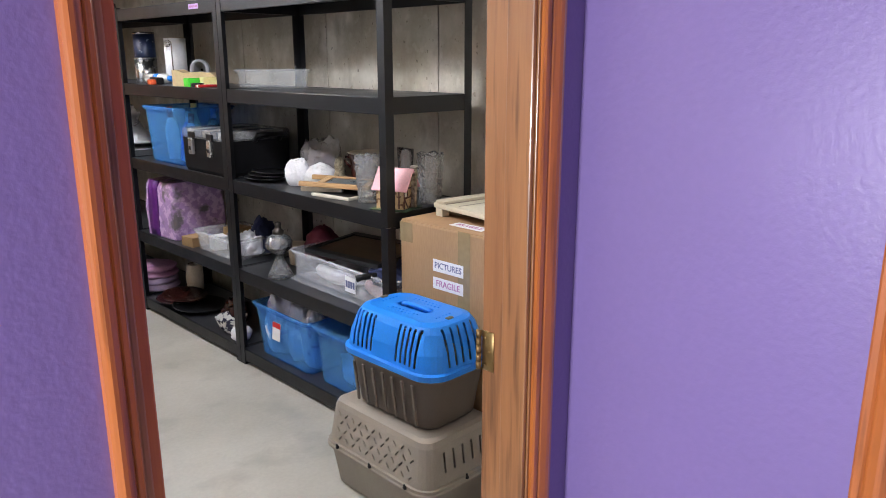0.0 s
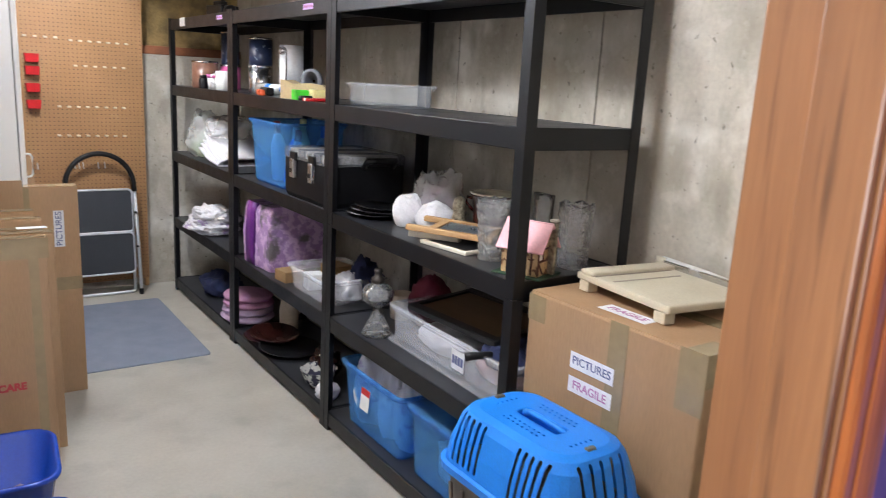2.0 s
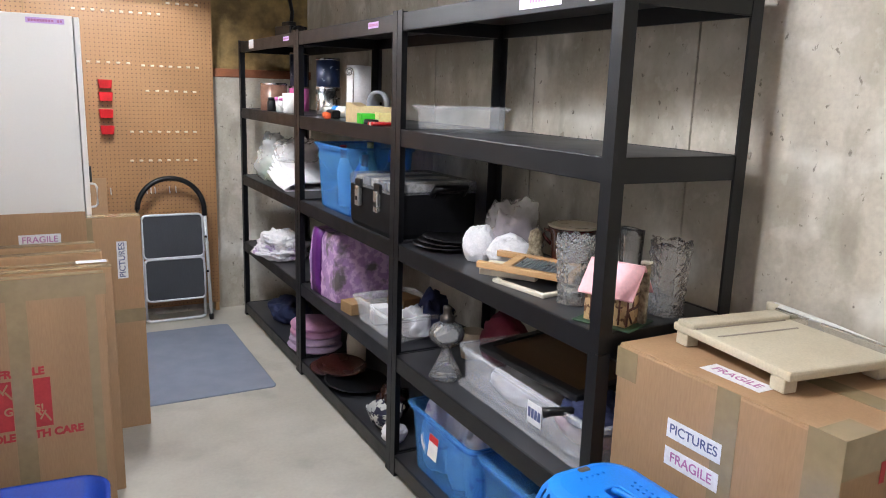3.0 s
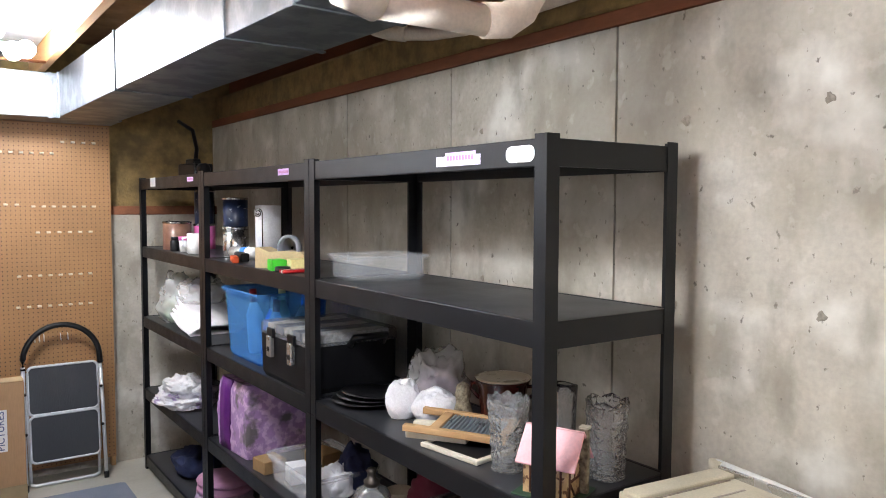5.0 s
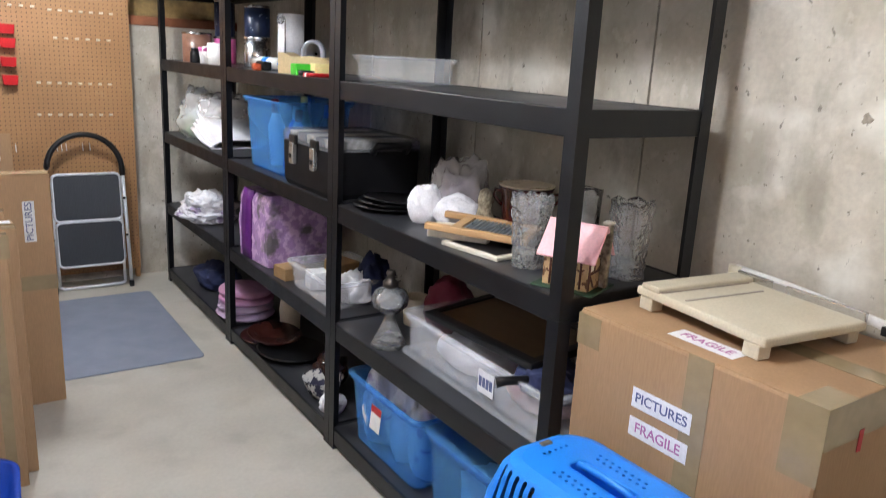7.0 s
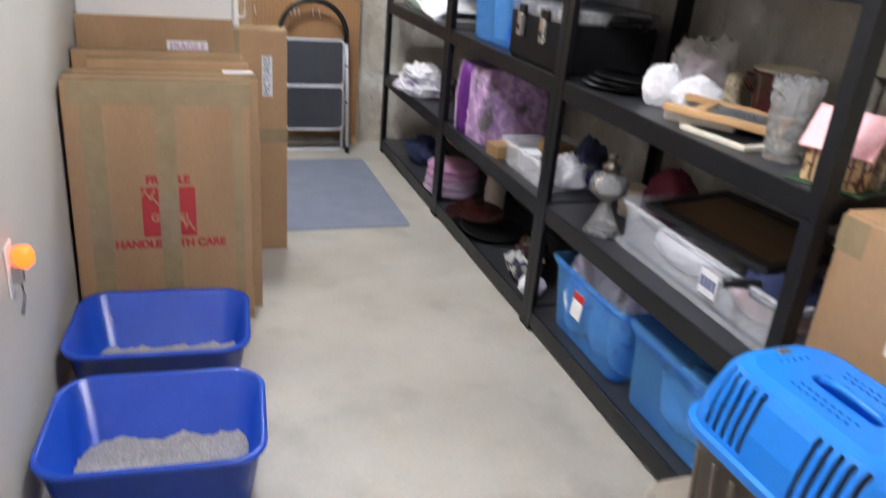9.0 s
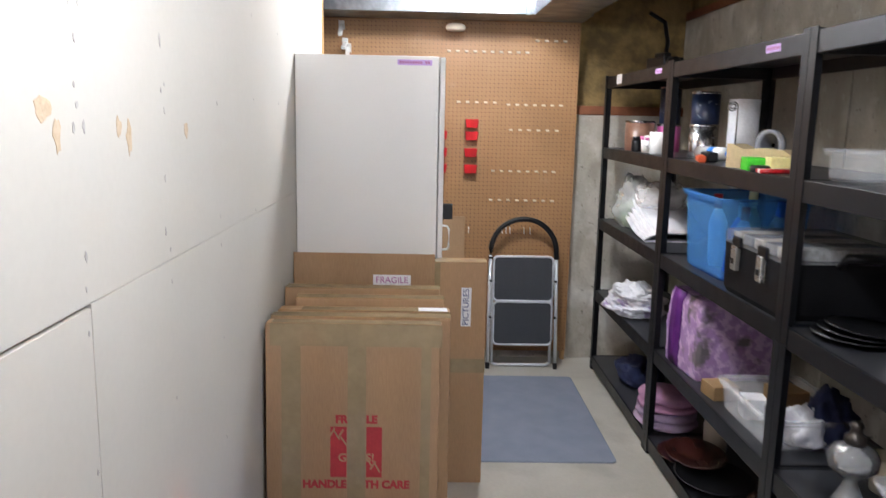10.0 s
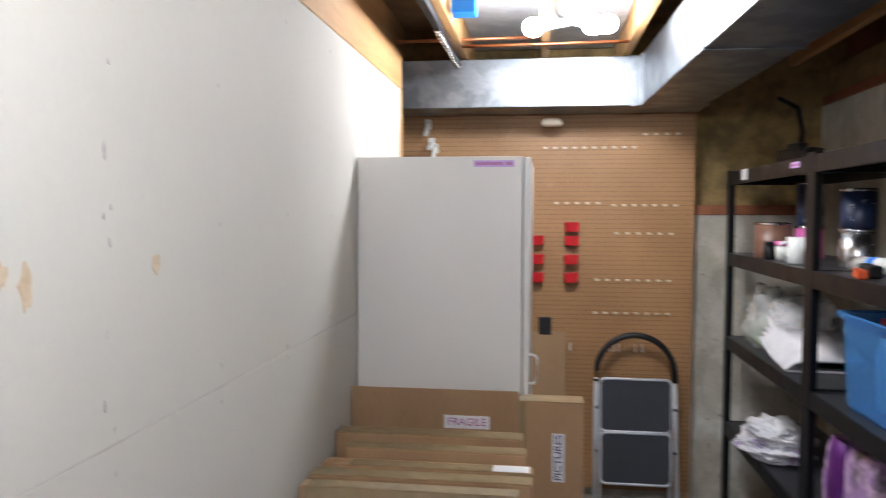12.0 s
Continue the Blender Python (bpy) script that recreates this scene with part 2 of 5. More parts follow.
def lathe(profile, seg=28, centre=(0, 0, 0), bm=None, shape=None):
    """Turns a profile of (radius, height) round z. shape(angle, height) scales the radius."""
    bm = bm or bmesh.new()
    rings = []
    for r, z in profile:
        ring = []
        for i in range(seg):
            a = 2 * math.pi * i / seg
            k = r * (shape(a, z) if shape else 1)
            ring.append(bm.verts.new((centre[0] + k * math.cos(a), centre[1] + k * math.sin(a), centre[2] + z)))
        rings.append(ring)
    for lo, hi in zip(rings, rings[1:]):
        for i in range(seg):
            j = (i + 1) % seg
            bm.faces.new((lo[i], lo[j], hi[j], hi[i]))
    if profile[0][0] > 1e-4:
        bm.faces.new(rings[0][::-1])
    if profile[-1][0] > 1e-4:
        bm.faces.new(rings[-1])
    bmesh.ops.remove_doubles(bm, verts=bm.verts[:], dist=1e-5)
    for f in bm.faces:
        f.smooth = True
    return bm


def tube(points, r, seg=10, bm=None, closed=False):
    """A round tube along points."""
    bm = bm or bmesh.new()
    pts = [Vector(p) for p in points]
    rings = []
    up = Vector((0, 0, 1))
    for i, p in enumerate(pts):
        if closed:
            d = pts[(i + 1) % len(pts)] - pts[i - 1]
        else:
            d = pts[min(i + 1, len(pts) - 1)] - pts[max(i - 1, 0)]
        d.normalize()
        side = d.cross(up)
        if side.length < 0.05:
            side = d.cross(Vector((1, 0, 0)))
        side.normalize()
        other = side.cross(d)
        rr = r[i] if isinstance(r, (list, tuple)) else r
        rings.append([bm.verts.new(p + rr * (math.cos(2 * math.pi * k / seg) * side + math.sin(2 * math.pi * k / seg) * other)) for k in range(seg)])
    pairs = list(zip(rings, rings[1:])) + ([(rings[-1], rings[0])] if closed else [])
    for lo, hi in pairs:
        for k in range(seg):
            j = (k + 1) % seg
            f = bm.faces.new((lo[k], lo[j], hi[j], hi[k]))
            f.smooth = True
    if not closed:
        bm.faces.new(rings[0][::-1])
        bm.faces.new(rings[-1])
    return bm


def arc(centre, r, a0, a1, n, plane="xz"):
    out = []
    for i in range(n + 1):
        a = radians(a0 + (a1 - a0) * i / n)
        u, v = r * math.cos(a), r * math.sin(a)
        c = centre
        out.append({"xz": (c[0] + u, c[1], c[2] + v), "xy": (c[0] + u, c[1] + v, c[2]), "yz": (c[0], c[1] + u, c[2] + v)}[plane])
    return out


def loop(w, d, r, z, n=5, cx=0.0, cy=0.0):
    """A rounded rectangle, w by d, as a ring of points."""
    r = min(r, w / 2 - 1e-4, d / 2 - 1e-4)
    out = []
    for qx, qy, a0 in ((1, 1, 0), (-1, 1, 90), (-1, -1, 180), (1, -1, 270)):
        for i in range(n + 1):
            a = radians(a0 + 90 * i / n)
            out.append((cx + qx * (w / 2 - r) + r * math.cos(a), cy + qy * (d / 2 - r) + r * math.sin(a), z))
    return out


def loft(rings, bm=None, cap0=True, cap1=True, smooth=True):
    """Joins rings of equal count."""
    bm = bm or bmesh.new()
    vs = [[bm.verts.new(p) for p in r] for r in rings]
    n = len(vs[0])
    for lo, hi in zip(vs, vs[1:]):
        for i in range(n):
            j = (i + 1) % n
            f = bm.faces.new((lo[i], lo[j], hi[j], hi[i]))
            f.smooth = smooth
    if cap0:
        bm.faces.new(vs[0][::-1])
    if cap1:
        bm.faces.new(vs[-1])
    return bm


def tub(w, d, h, taper=0.85, r=0.04, t=0.004, rim=0.012, n=5):
    """An open plastic tub with walls, a rolled rim and a floor; w along x, d along y."""
    w0, d0 = w * taper, d * taper
    rings = [loop(w0 - 0.02, d0 - 0.02, r, 0.0, n), loop(w0, d0, r, 0.012, n), loop(w - 2 * rim, d - 2 * rim, r, h - 0.02, n), loop(w - 2 * rim, d - 2 * rim, r, h - 0.016, n),
             loop(w, d, r + rim, h - 0.016, n), loop(w, d, r + rim, h - 0.003, n), loop(w - 0.006, d - 0.006, r + rim, h, n), loop(w - 2 * rim - 2 * t, d - 2 * rim - 2 * t, r, h, n),
             loop(w0 - 2 * t, d0 - 2 * t, r, 0.016, n), loop(w0 - 0.03, d0 - 0.03, r * 0.8, 0.008, n)]
    return loft(rings, smooth=False)


def crumple(w, d, h, seed, rough=0.25, sub=3, lumps=6.0):
    """A crumpled lump of cloth or bag resting on z 0."""
    bm = bmesh.new()
    bmesh.ops.create_icosphere(bm, subdivisions=sub, radius=1.0)
    off = Vector((seed * 3.7, seed * 1.3, seed * 0.7))
    for v in bm.verts:
        p = v.co.copy()
        k = 1 + rough * (0.8 * noise.noise(p * lumps * 0.25 + off) + 0.9 * (0.3 - abs(noise.noise(p * lumps * 0.5 + off))) + 0.5 * (0.25 - abs(noise.noise(p * lumps * 1.2 + off))))
        v.co = Vector((p.x * w / 2 * k, p.y * d / 2 * k, max(0.0, (p.z * 0.75 + 0.5) * h / 1.25 * k)))
    for f in bm.faces:
        f.smooth = sub > 3
    return bm


def mesh_of(name, bm, material):
    me = bpy.data.meshes.new(name)
    bmesh.ops.recalc_face_normals(bm, faces=bm.faces[:])
    bm.to_mesh(me)
    bm.free()
    me.materials.append(material)
    return me


def part(name, bm, material, parent=None, label="", m=None):
    ob = new(name, mesh_of(name, bm, material))
    if parent:
        ob.parent = parent
    if m is not None:
        ob.matrix_basis = m
    return tagged(ob, label)


def piece(name, me, parent, m):
    ob = new(name, me)
    ob.parent = parent
    ob.matrix_basis = m
    return ob


def thing(name, label, category, m=None, group="", kind=""):
    ob = new(name)
    ob.empty_display_size = 0.1
    if m is not None:
        ob.matrix_basis = m
    return tagged(ob, label, category, group, kind)


def structure(name, bm, material, label="", category="", m=None):
    ob = new(name, mesh_of(name, bm, material))
    if m is not None:
        ob.matrix_basis = m
    return tagged(ob, label or material.name, category or name.split("_")[0], kind="structure")


def words(name, text, size, material, parent, m, label="", bold=0.0):
    """Flat lettering as a thin mesh, its middle at the pose m, reading along x, facing z."""
    cu = bpy.data.curves.new(name, "FONT")
    cu.body, cu.size, cu.align_x, cu.align_y, cu.extrude, cu.offset = text, size, "CENTER", "CENTER", 0.0003, bold
    tmp = bpy.data.objects.new(name, cu)
    scene.collection.objects.link(tmp)
    me = bpy.data.meshes.new_from_object(tmp.evaluated_get(bpy.context.evaluated_depsgraph_get()))
    bpy.data.objects.remove(tmp)
    me.materials.clear()
    me.materials.append(material)
    ob = new(name, me)
    ob.parent = parent
    ob.matrix_basis = m
    return tagged(ob, label)


# ---- the place ----
XL, XR, YF, YD, YE = 0.137, 2.30, 0.075, 0.202, 5.20
OPEN_L, OPEN_R, DOOR_H = 0.293, 1.062, 2.05

structure("floor", block(-2.2, 2.6, -2.8, 5.5, -0.12, 0.0), FLOOR, "smooth sealed grey concrete floor", "floor")


WALL_TOP = 2.19


def concrete_right():
    """The poured wall with grooves where the forms met."""
    bm = bmesh.new()
    y = YD - 0.3
    cuts = [0.79, 1.63, 2.457, 3.298, 4.14]
    for c in cuts:
        box(bm, XR, XR + 0.25, y, c - 0.004, 0, WALL_TOP)
        box(bm, XR + 0.010, XR + 0.25, c - 0.004, c + 0.004, 0, WALL_TOP)
        y = c + 0.004
    box(bm, XR, XR + 0.25, y, 5.5, 0, WALL_TOP)
    return bm


structure("wall_east", concrete_right(), CONCRETE, "poured concrete basement wall with form lines and stains", "wall")
structure("wall_north", block(-2.2, XR, YE, YE + 0.25, 0, 1.60), CONCRETE, "low poured concrete end wall", "wall")
structure("wall_north_upper", block(-2.2, XR + 0.3, YE + 0.06, YE + 0.25, 1.655, 2.66), WOOL, "mineral wool insulation above the concrete", "wall")
structure("trim_plate", block(-2.2, XR, YE - 0.01, YE + 0.2, 1.60, 1.655, 0.004), SILL, "red-brown sill plate on the low wall", "trim")
structure("trim_sill", block(XR - 0.004, XR + 0.2, YD - 0.3, 5.258, WALL_TOP + 0.004, WALL_TOP + 0.05, 0.004), SILL, "red-brown sill plate along the concrete wall", "trim")
structure("wall_rim", block(XR + 0.12, XR + 0.2, YD - 0.3, 5.258, WALL_TOP + 0.05, 2.66), SILL, "rim joist above the sill", "wall")
structure("trim_insulation", block(XR + 0.02, XR + 0.12, YD, 5.25, WALL_TOP + 0.05, 2.40, 0.02), WOOL, "strip of mineral wool on the sill", "trim")


def drywall():
    bm = bmesh.new()
    for y0, y1, z0, z1 in ((YD, 1.612, 0.0, 1.238), (1.615, 4.35, 0.0, 1.2435), (YD, 4.35, 1.245, 2.178)):
        box(bm, XL - 0.0127, XL, y0, y1, z0, z1, 0.0008, 1)
    return bm


structure("wall_west", drywall(), DRYWALL, "white unpainted drywall with seams, screws and torn spots", "wall")
structure("wall_west_frame", block(XL - 0.105, XL - 0.016, YD, 4.35, 0, 2.178), LUMBER, "stud frame behind the drywall", "wall")
structure("trim_stud", block(XL - 0.105, XL + 0.004, 4.352, 4.39, 0, 2.178, 0.002), LUMBER, "bare pine stud at the end of the drywall", "trim")
structure("trim_beam", block(XL - 0.105, XL + 0.002, YD, 4.39, 2.18, 2.345, 0.003), LUMBER, "pine top plate above the drywall", "trim")
structure("ceiling", block(-2.2, 2.6, -2.8, 5.5, 2.66, 2.75), SUBFLOOR, "raw wooden subfloor", "ceiling")
structure("wall_far_west", block(-1.6, -1.5, YD, YE, 0, 2.66), DRYWALL, "plain wall beyond the opening", "wall")

for i, x in enumerate((-0.42, -0.02, 0.39, 0.80, 1.205, 1.72, 2.12)):
    structure("trim_joist", block(x - 0.019, x + 0.019, YD, YE, 2.40, 2.66, 0.002), LUMBER, "pine ceiling joist", "joist")
for x in (0.595, 1.0):
    structure("trim_foil", block(x - 0.18, x + 0.18, YD, YE - 0.02, 2.52, 2.54, 0.004), FOIL, "paper-faced insulation between the joists", "insulation")


HALL_X = 1.197


def door_wall():
    bm = bmesh.new()
    box(bm, -2.2, OPEN_L - 0.022, YF, YD, 0, 2.66)
    box(bm, OPEN_R + 0.022, XR, YF, YD, 0, 2.66)
    box(bm, OPEN_L - 0.022, OPEN_R + 0.022, YF, YD, DOOR_H + 0.02, 2.66)
    return bm


structure("wall_south", door_wall(), PURPLE, "purple painted wall with a doorway", "wall")
structure("wall_south_inner", block(OPEN_R + 0.022, XR, YD + 0.001, YD + 0.003, 0, 2.4), DRYWALL, "bare wall beside the doorway", "wall")
structure("wall_hall_east", block(HALL_X, 1.33, -2.8, YF - 0.0005, 0, 2.4), PURPLE, "purple painted side wall", "wall")
structure("wall_hall_south", block(-2.2, HALL_X, -2.8, -2.7, 0, 2.4), PURPLE, "purple painted wall", "wall")
structure("wall_hall_west", block(-2.2, -2.1, -2.7, YF, 0, 2.4), PURPLE, "purple painted wall", "wall")
structure("ceiling_hall", block(-2.1, HALL_X, -2.7, YF - 0.0005, 2.38, 2.42), DRYWALL, "white plaster ceiling", "ceiling")


def casing_bm(h, w=0.058, side=1):
    """A colonial casing: stepped and rounded profile along z, its inner edge at x 0, back at y 0."""
    prof = [(0, 0), (0, -0.008), (0.004, -0.011), (0.014, -0.0115), (0.018, -0.009), (0.022, -0.0125), (0.036, -0.0165), (0.045, -0.017), (0.052, -0.0145), (w, -0.012), (w, 0)]
    return loft([[(side * x, y, 0) for x, y in prof], [(side * x, y, h) for x, y in prof]], smooth=False)


frame_1 = thing("door_1", "varnished oak door frame with its door taken off", "door frame", kind="structure")
part("jamb", block(OPEN_L - 0.02, OPEN_L, YF - 0.001, YD + 0.001, 0, DOOR_H, 0.0015), JAMB, frame_1)
part("jamb", block(OPEN_R, OPEN_R + 0.02, YF - 0.001, YD + 0.001, 0, DOOR_H, 0.0015), JAMB, frame_1)
part("head_jamb", block(OPEN_L - 0.02, OPEN_R + 0.02, YF - 0.001, YD + 0.001, DOOR_H, DOOR_H + 0.019, 0.0015), JAMB, frame_1)
part("door_stop", block(OPEN_R - 0.011, OPEN_R - 0.0002, YF + 0.003, YF + 0.067, 0, DOOR_H - 0.0002, 0.003), JAMB, frame_1)
part("door_stop", block(OPEN_L + 0.0002, OPEN_L + 0.011, YF + 0.003, YF + 0.067, 0, DOOR_H - 0.0002, 0.003), JAMB, frame_1)
part("latch_stop", block(OPEN_L + 0.0002, 0.350, 0.160, YD, 0, DOOR_H - 0.0002, 0.004), CASING, frame_1, "dark red-brown wooden stop on the latch side")
part("casing", casing_bm(DOOR_H + 0.055, side=1), CASING, frame_1, m=pose(OPEN_R + 0.006, YF - 0.0002, 0))
part("casing", casing_bm(DOOR_H + 0.055, side=-1), CASING, frame_1, m=pose(OPEN_L - 0.004, YF - 0.0002, 0) @ Matrix.Diagonal((0.62, 1, 1, 1)))


def hinge_bm():
    bm = bmesh.new()
    box(bm, -0.0025, 0.0, -0.033, 0.0, -0.044, 0.044, 0.0008, 1)
    for k in range(5):
        lathe([(0.0062, 0.001), (0.0062, 0.0168)], 12, (-0.0055, 0.006, -0.044 + k * 0.0176), bm)
    for y, z in ((-0.010, 0.03), (-0.022, 0.0), (-0.010, -0.03)):
        lathe([(0.0035, -0.001), (0.0035, 0.001)], 8, (-0.0028, y, z), bm)
    return bm


for z in (0.30, 0.945, 1.85):
    part("hinge", hinge_bm(), BRASS, frame_1, "dull brass hinge leaf", pose(OPEN_R, YD + 0.001, z))
frame_2 = thing("door_2", "varnished oak casing of another doorway", "door frame", kind="structure")
part("casing", casing_bm(2.1, side=1), CASING, frame_2, m=pose(HALL_X - 0.0002, -0.487, 0, 0, 0, -90))
part("door_panel", block(HALL_X - 0.006, HALL_X - 0.0002, -1.34, -0.548, 0, 2.05, 0.002), CASING, frame_2)

# ---- shelving ----
SHELF_Z = (0.08, 0.512, 0.965, 1.402, 1.818)
SX, SD, SW, SH = 1.752, 0.457, 1.219, 1.83


def shelf_unit():
    """A boltless steel unit: angle posts, beams round each level, boards. Front at x 0, from y 0 to SW."""
    u = thing("shelf_unit", "black steel five-tier storage shelf unit on the floor", "shelf", group="row of black shelves")
    for px, py, sx, sy in ((0, 0, 1, 1), (0, SW, 1, -1), (SD, 0, -1, 1), (SD, SW, -1, -1)):
        bm = bmesh.new()
        for z0, z1 in ((0.0, 0.913), (0.915, SH)):
            ring = [(0, 0), (0.04, 0), (0.04, 0.0025), (0.0025, 0.0025), (0.0025, 0.04), (0, 0.04)]
            ring = [(px + sx * a, py + sy * b) for a, b in ring]
            loft([[(a, b, z0) for a, b in ring], [(a, b, z1) for a, b in ring]], bm, smooth=False)
        box(bm, *sorted((px - sx * 0.001, px + sx * 0.042)), *sorted((py - sy * 0.0, py + sy * 0.042)), 0.0, 0.012)
        part("post", bm, BLACK, u)
    for k, z in enumerate(SHELF_Z):
        h = 0.062
        for name, b in (("front_beam", (0.003, 0.016, 0.03, SW - 0.03)), ("back_beam", (SD - 0.016, SD - 0.003, 0.03, SW - 0.03)),
                        ("side_beam", (0.03, SD - 0.03, 0.003, 0.016)), ("side_beam", (0.03, SD - 0.03, SW - 0.016, SW - 0.003))):
            part(name, block(*b, z - h, z + 0.002, 0.0025, 2), BLACK, u)
        part("board", block(0.014, SD - 0.014, 0.014, SW - 0.014, z - 0.012, z, 0.001, 1), DECK, u)
    return u


unit = shelf_unit()
unit.matrix_basis = pose(SX, 1.34, 0)
copy_thing(unit, pose(SX, 2.562, 0))
copy_thing(unit, pose(SX, 3.784, 0))

# ---- boxes, cabinet, mat ----
WEST = (90, 0, -90)
SOUTH = (90, 0, 0)


def paper_label(parent, w, h, m, text, ink, size, paper=None, lettered=True):
    """A glued paper label, its middle at m, reading along x and facing z, with its words on it."""
    lab = part("label", block(-w / 2, w / 2, -h / 2, h / 2, 0.0003, 0.0012), paper or PAPER, parent, "white paper label with capital letters", m)
    if lettered:
        words("lettering", text, size, ink, lab, pose(0, 0, 0.0016), bold=0.0003)
    else:
        n = len(text)
        bm = bmesh.new()
        for k, ch in enumerate(text):
            if ch != " ":
                x = (k - (n - 1) / 2) * w * 0.9 / n
                box(bm, x - w * 0.36 / n, x + w * 0.36 / n, -h * 0.22, h * 0.22, 0.0012, 0.0016)
        part("lettering", bm, ink, lab)
    return lab


def tape(parent, *strips):
    for s in strips:
        part("tape", block(*s), TAPE, parent, "shiny brown packing tape")


def flaps(bm, x0, x1, y0, y1, z, gap=0.0015):
    """Two closed top flaps with a slit between them, running along y."""
    mid = (x0 + x1) / 2
    box(bm, x0 + 0.002, mid - gap, y0 + 0.002, y1 - 0.002, z - 0.002, z + 0.003, 0.001, 1)
    box(bm, mid + gap, x1 - 0.002, y0 + 0.002, y1 - 0.002, z - 0.002, z + 0.003, 0.001, 1)


BOX_H = 0.947
big = thing("cardboard_box", "large brown moving box with PICTURES and FRAGILE labels", "box", pose(1.80, 1.322, 0, 0, 0, 0.5))
part("carton", block(0, 0.46, -0.60, 0, 0, BOX_H, 0.007, 2), CARD, big)
bm = bmesh.new()
flaps(bm, 0.002, 0.458, -0.598, -0.002, BOX_H)
part("flap", bm, CARD, big)
paper_label(big, 0.155, 0.046, pose(-0.0005, -0.260, 0.803, *WEST), "PICTURES", INK, 0.032)
paper_label(big, 0.155, 0.044, pose(-0.0005, -0.260, 0.735, *WEST), "FRAGILE", INK_RED, 0.033)
paper_label(big, 0.16, 0.055, pose(0.075, -0.295, BOX_H + 0.003, 0, 0, -90), "FRAGILE", INK_RED, 0.034)
tape(big, (-0.001, -0.0002, -0.07, 0.001, 0.865, 0.94), (-0.001, 0.08, 0.0002, 0.001, 0.865, 0.94), (-0.001, -0.0002, -0.601, -0.525, 0.80, 0.952),
     (-0.001, 0.46, -0.6012, -0.6002, 0.87, 0.952), (0.20, 0.26, -0.601, 0.001, BOX_H + 0.0032, BOX_H + 0.0042), (0.0, 0.10, -0.601, -0.54, BOX_H + 0.0034, BOX_H + 0.0044), (-0.001, -0.0002, -0.37, -0.31, 0.0, 0.95))
part("red_mark", block(0.12, 0.135, -0.6022, -0.6013, 0.84, 0.885), RED_PRINT, big, "small red printed mark")


def flat_box(label, x0, x1, top, y, lean, depth, strips, slit=True):
    """A slim picture carton that stands on edge and leans back."""
    t = thing("flat_box", label, "box", pose(0, y, 0, -lean, 0, 0), group="flat boxes along the wall")
    part("carton", block(x0, x1, 0.0, depth, 0, top, 0.004, 2), CARD, t)
    bm = bmesh.new()
    box(bm, x0 + 0.003, x1 - 0.003, 0.001, depth / 2 - 0.001, top - 0.002, top + 0.003, 0.001, 1)
    box(bm, x0 + 0.003, x1 - 0.003, depth / 2 + 0.001, depth - 0.001, top - 0.002, top + 0.0025, 0.001, 1)
    part("flap", bm, CARD_EDGE, t)
    tape(t, *strips)
    return t


T = 0.874
front = flat_box("flat brown picture box with taped seams and red FRAGILE print", 0.152, 0.737, T, 2.785, 3.0, 0.062,
                 [(0.205, 0.270, -0.0008, -0.0002, 0.0, T), (0.428, 0.490, -0.0030, -0.0023, 0.0, T), (0.675, 0.708, -0.0008, -0.0002, 0.0, T), (0.168, 0.744, -0.0012, -0.0006, T - 0.075, T + 0.001),
                  (0.172, 0.740, -0.0008, 0.055, T + 0.0032, T + 0.0038)])
words("print_top", "FRAGILE", 0.038, RED_PRINT, front, pose(0.458, -0.0014, 0.545, *SOUTH), "red printed capitals", 0.002)
words("print_bottom", "HANDLE WITH CARE", 0.038, RED_PRINT, front, pose(0.458, -0.0014, 0.315, *SOUTH), "red printed capitals", 0.002)
bm = bmesh.new()
box(bm, 0.37, 0.425, -0.0014, -0.0008, 0.342, 0.52)
box(bm, 0.492, 0.545, -0.0014, -0.0008, 0.342, 0.52)
part("print_block", bm, RED_PRINT, front, "red printed squares with zigzag cracks")
for x, z, a in ((0.376, 0.50, -60), (0.392, 0.49, 60), (0.405, 0.495, -60), (0.415, 0.47, 55), (0.50, 0.40, 60), (0.515, 0.385, -60), (0.53, 0.375, 60)):
    part("print_crack", block(-0.018, 0.018, -0.0020, -0.0014, -0.003, 0.003, turn=pose(x, 0, z, 0, a, 0)), CARD, front)
words("print_word", "GLASS!", 0.04, CARD, front, pose(0.458, -0.0017, 0.41, *SOUTH), bold=0.001)
flat_box("flat brown picture box leaning in the row", 0.150, 0.775, 0.872, 2.872, 3.5, 0.07, [(0.150, 0.775, -0.0008, 0.07, 0.8755, 0.8761)])
third = flat_box("flat brown picture box with a white label", 0.156, 0.775, 0.870, 2.968, 3.5, 0.075, [(0.24, 0.70, -0.0008, 0.06, 0.8735, 0.8741), (0.70, 0.776, -0.0008, -0.0002, 0.6, 0.87)])
part("label", block(0.66, 0.765, -0.002, 0.06, 0.8742, 0.8752), PAPER, third, "white paper label")
flat_box("flat brown picture box leaning in the row", 0.205, 0.755, 0.893, 3.065, 3.0, 0.075, [(0.205, 0.755, -0.0008, 0.07, 0.8965, 0.8971)])
flat_box("flat brown picture box leaning in the row", 0.147, 0.74, 0.907, 3.165, 3.0, 0.09, [(0.147, 0.74, -0.0008, 0.08, 0.9105, 0.9111)])
tall = flat_box("tall flat brown picture box with FRAGILE and PICTURES labels", 0.145, 0.938, 0.971, 3.432, 0.1, 0.09,
                [(0.145, 0.72, -0.0008, -0.0002, 0.75, 0.79), (0.70, 0.745, -0.0012, -0.0006, 0.0, 0.971), (0.62, 0.938, -0.0008, 0.09, 0.9745, 0.9751), (0.745, 0.940, -0.0012, -0.0006, 0.50, 0.56)])
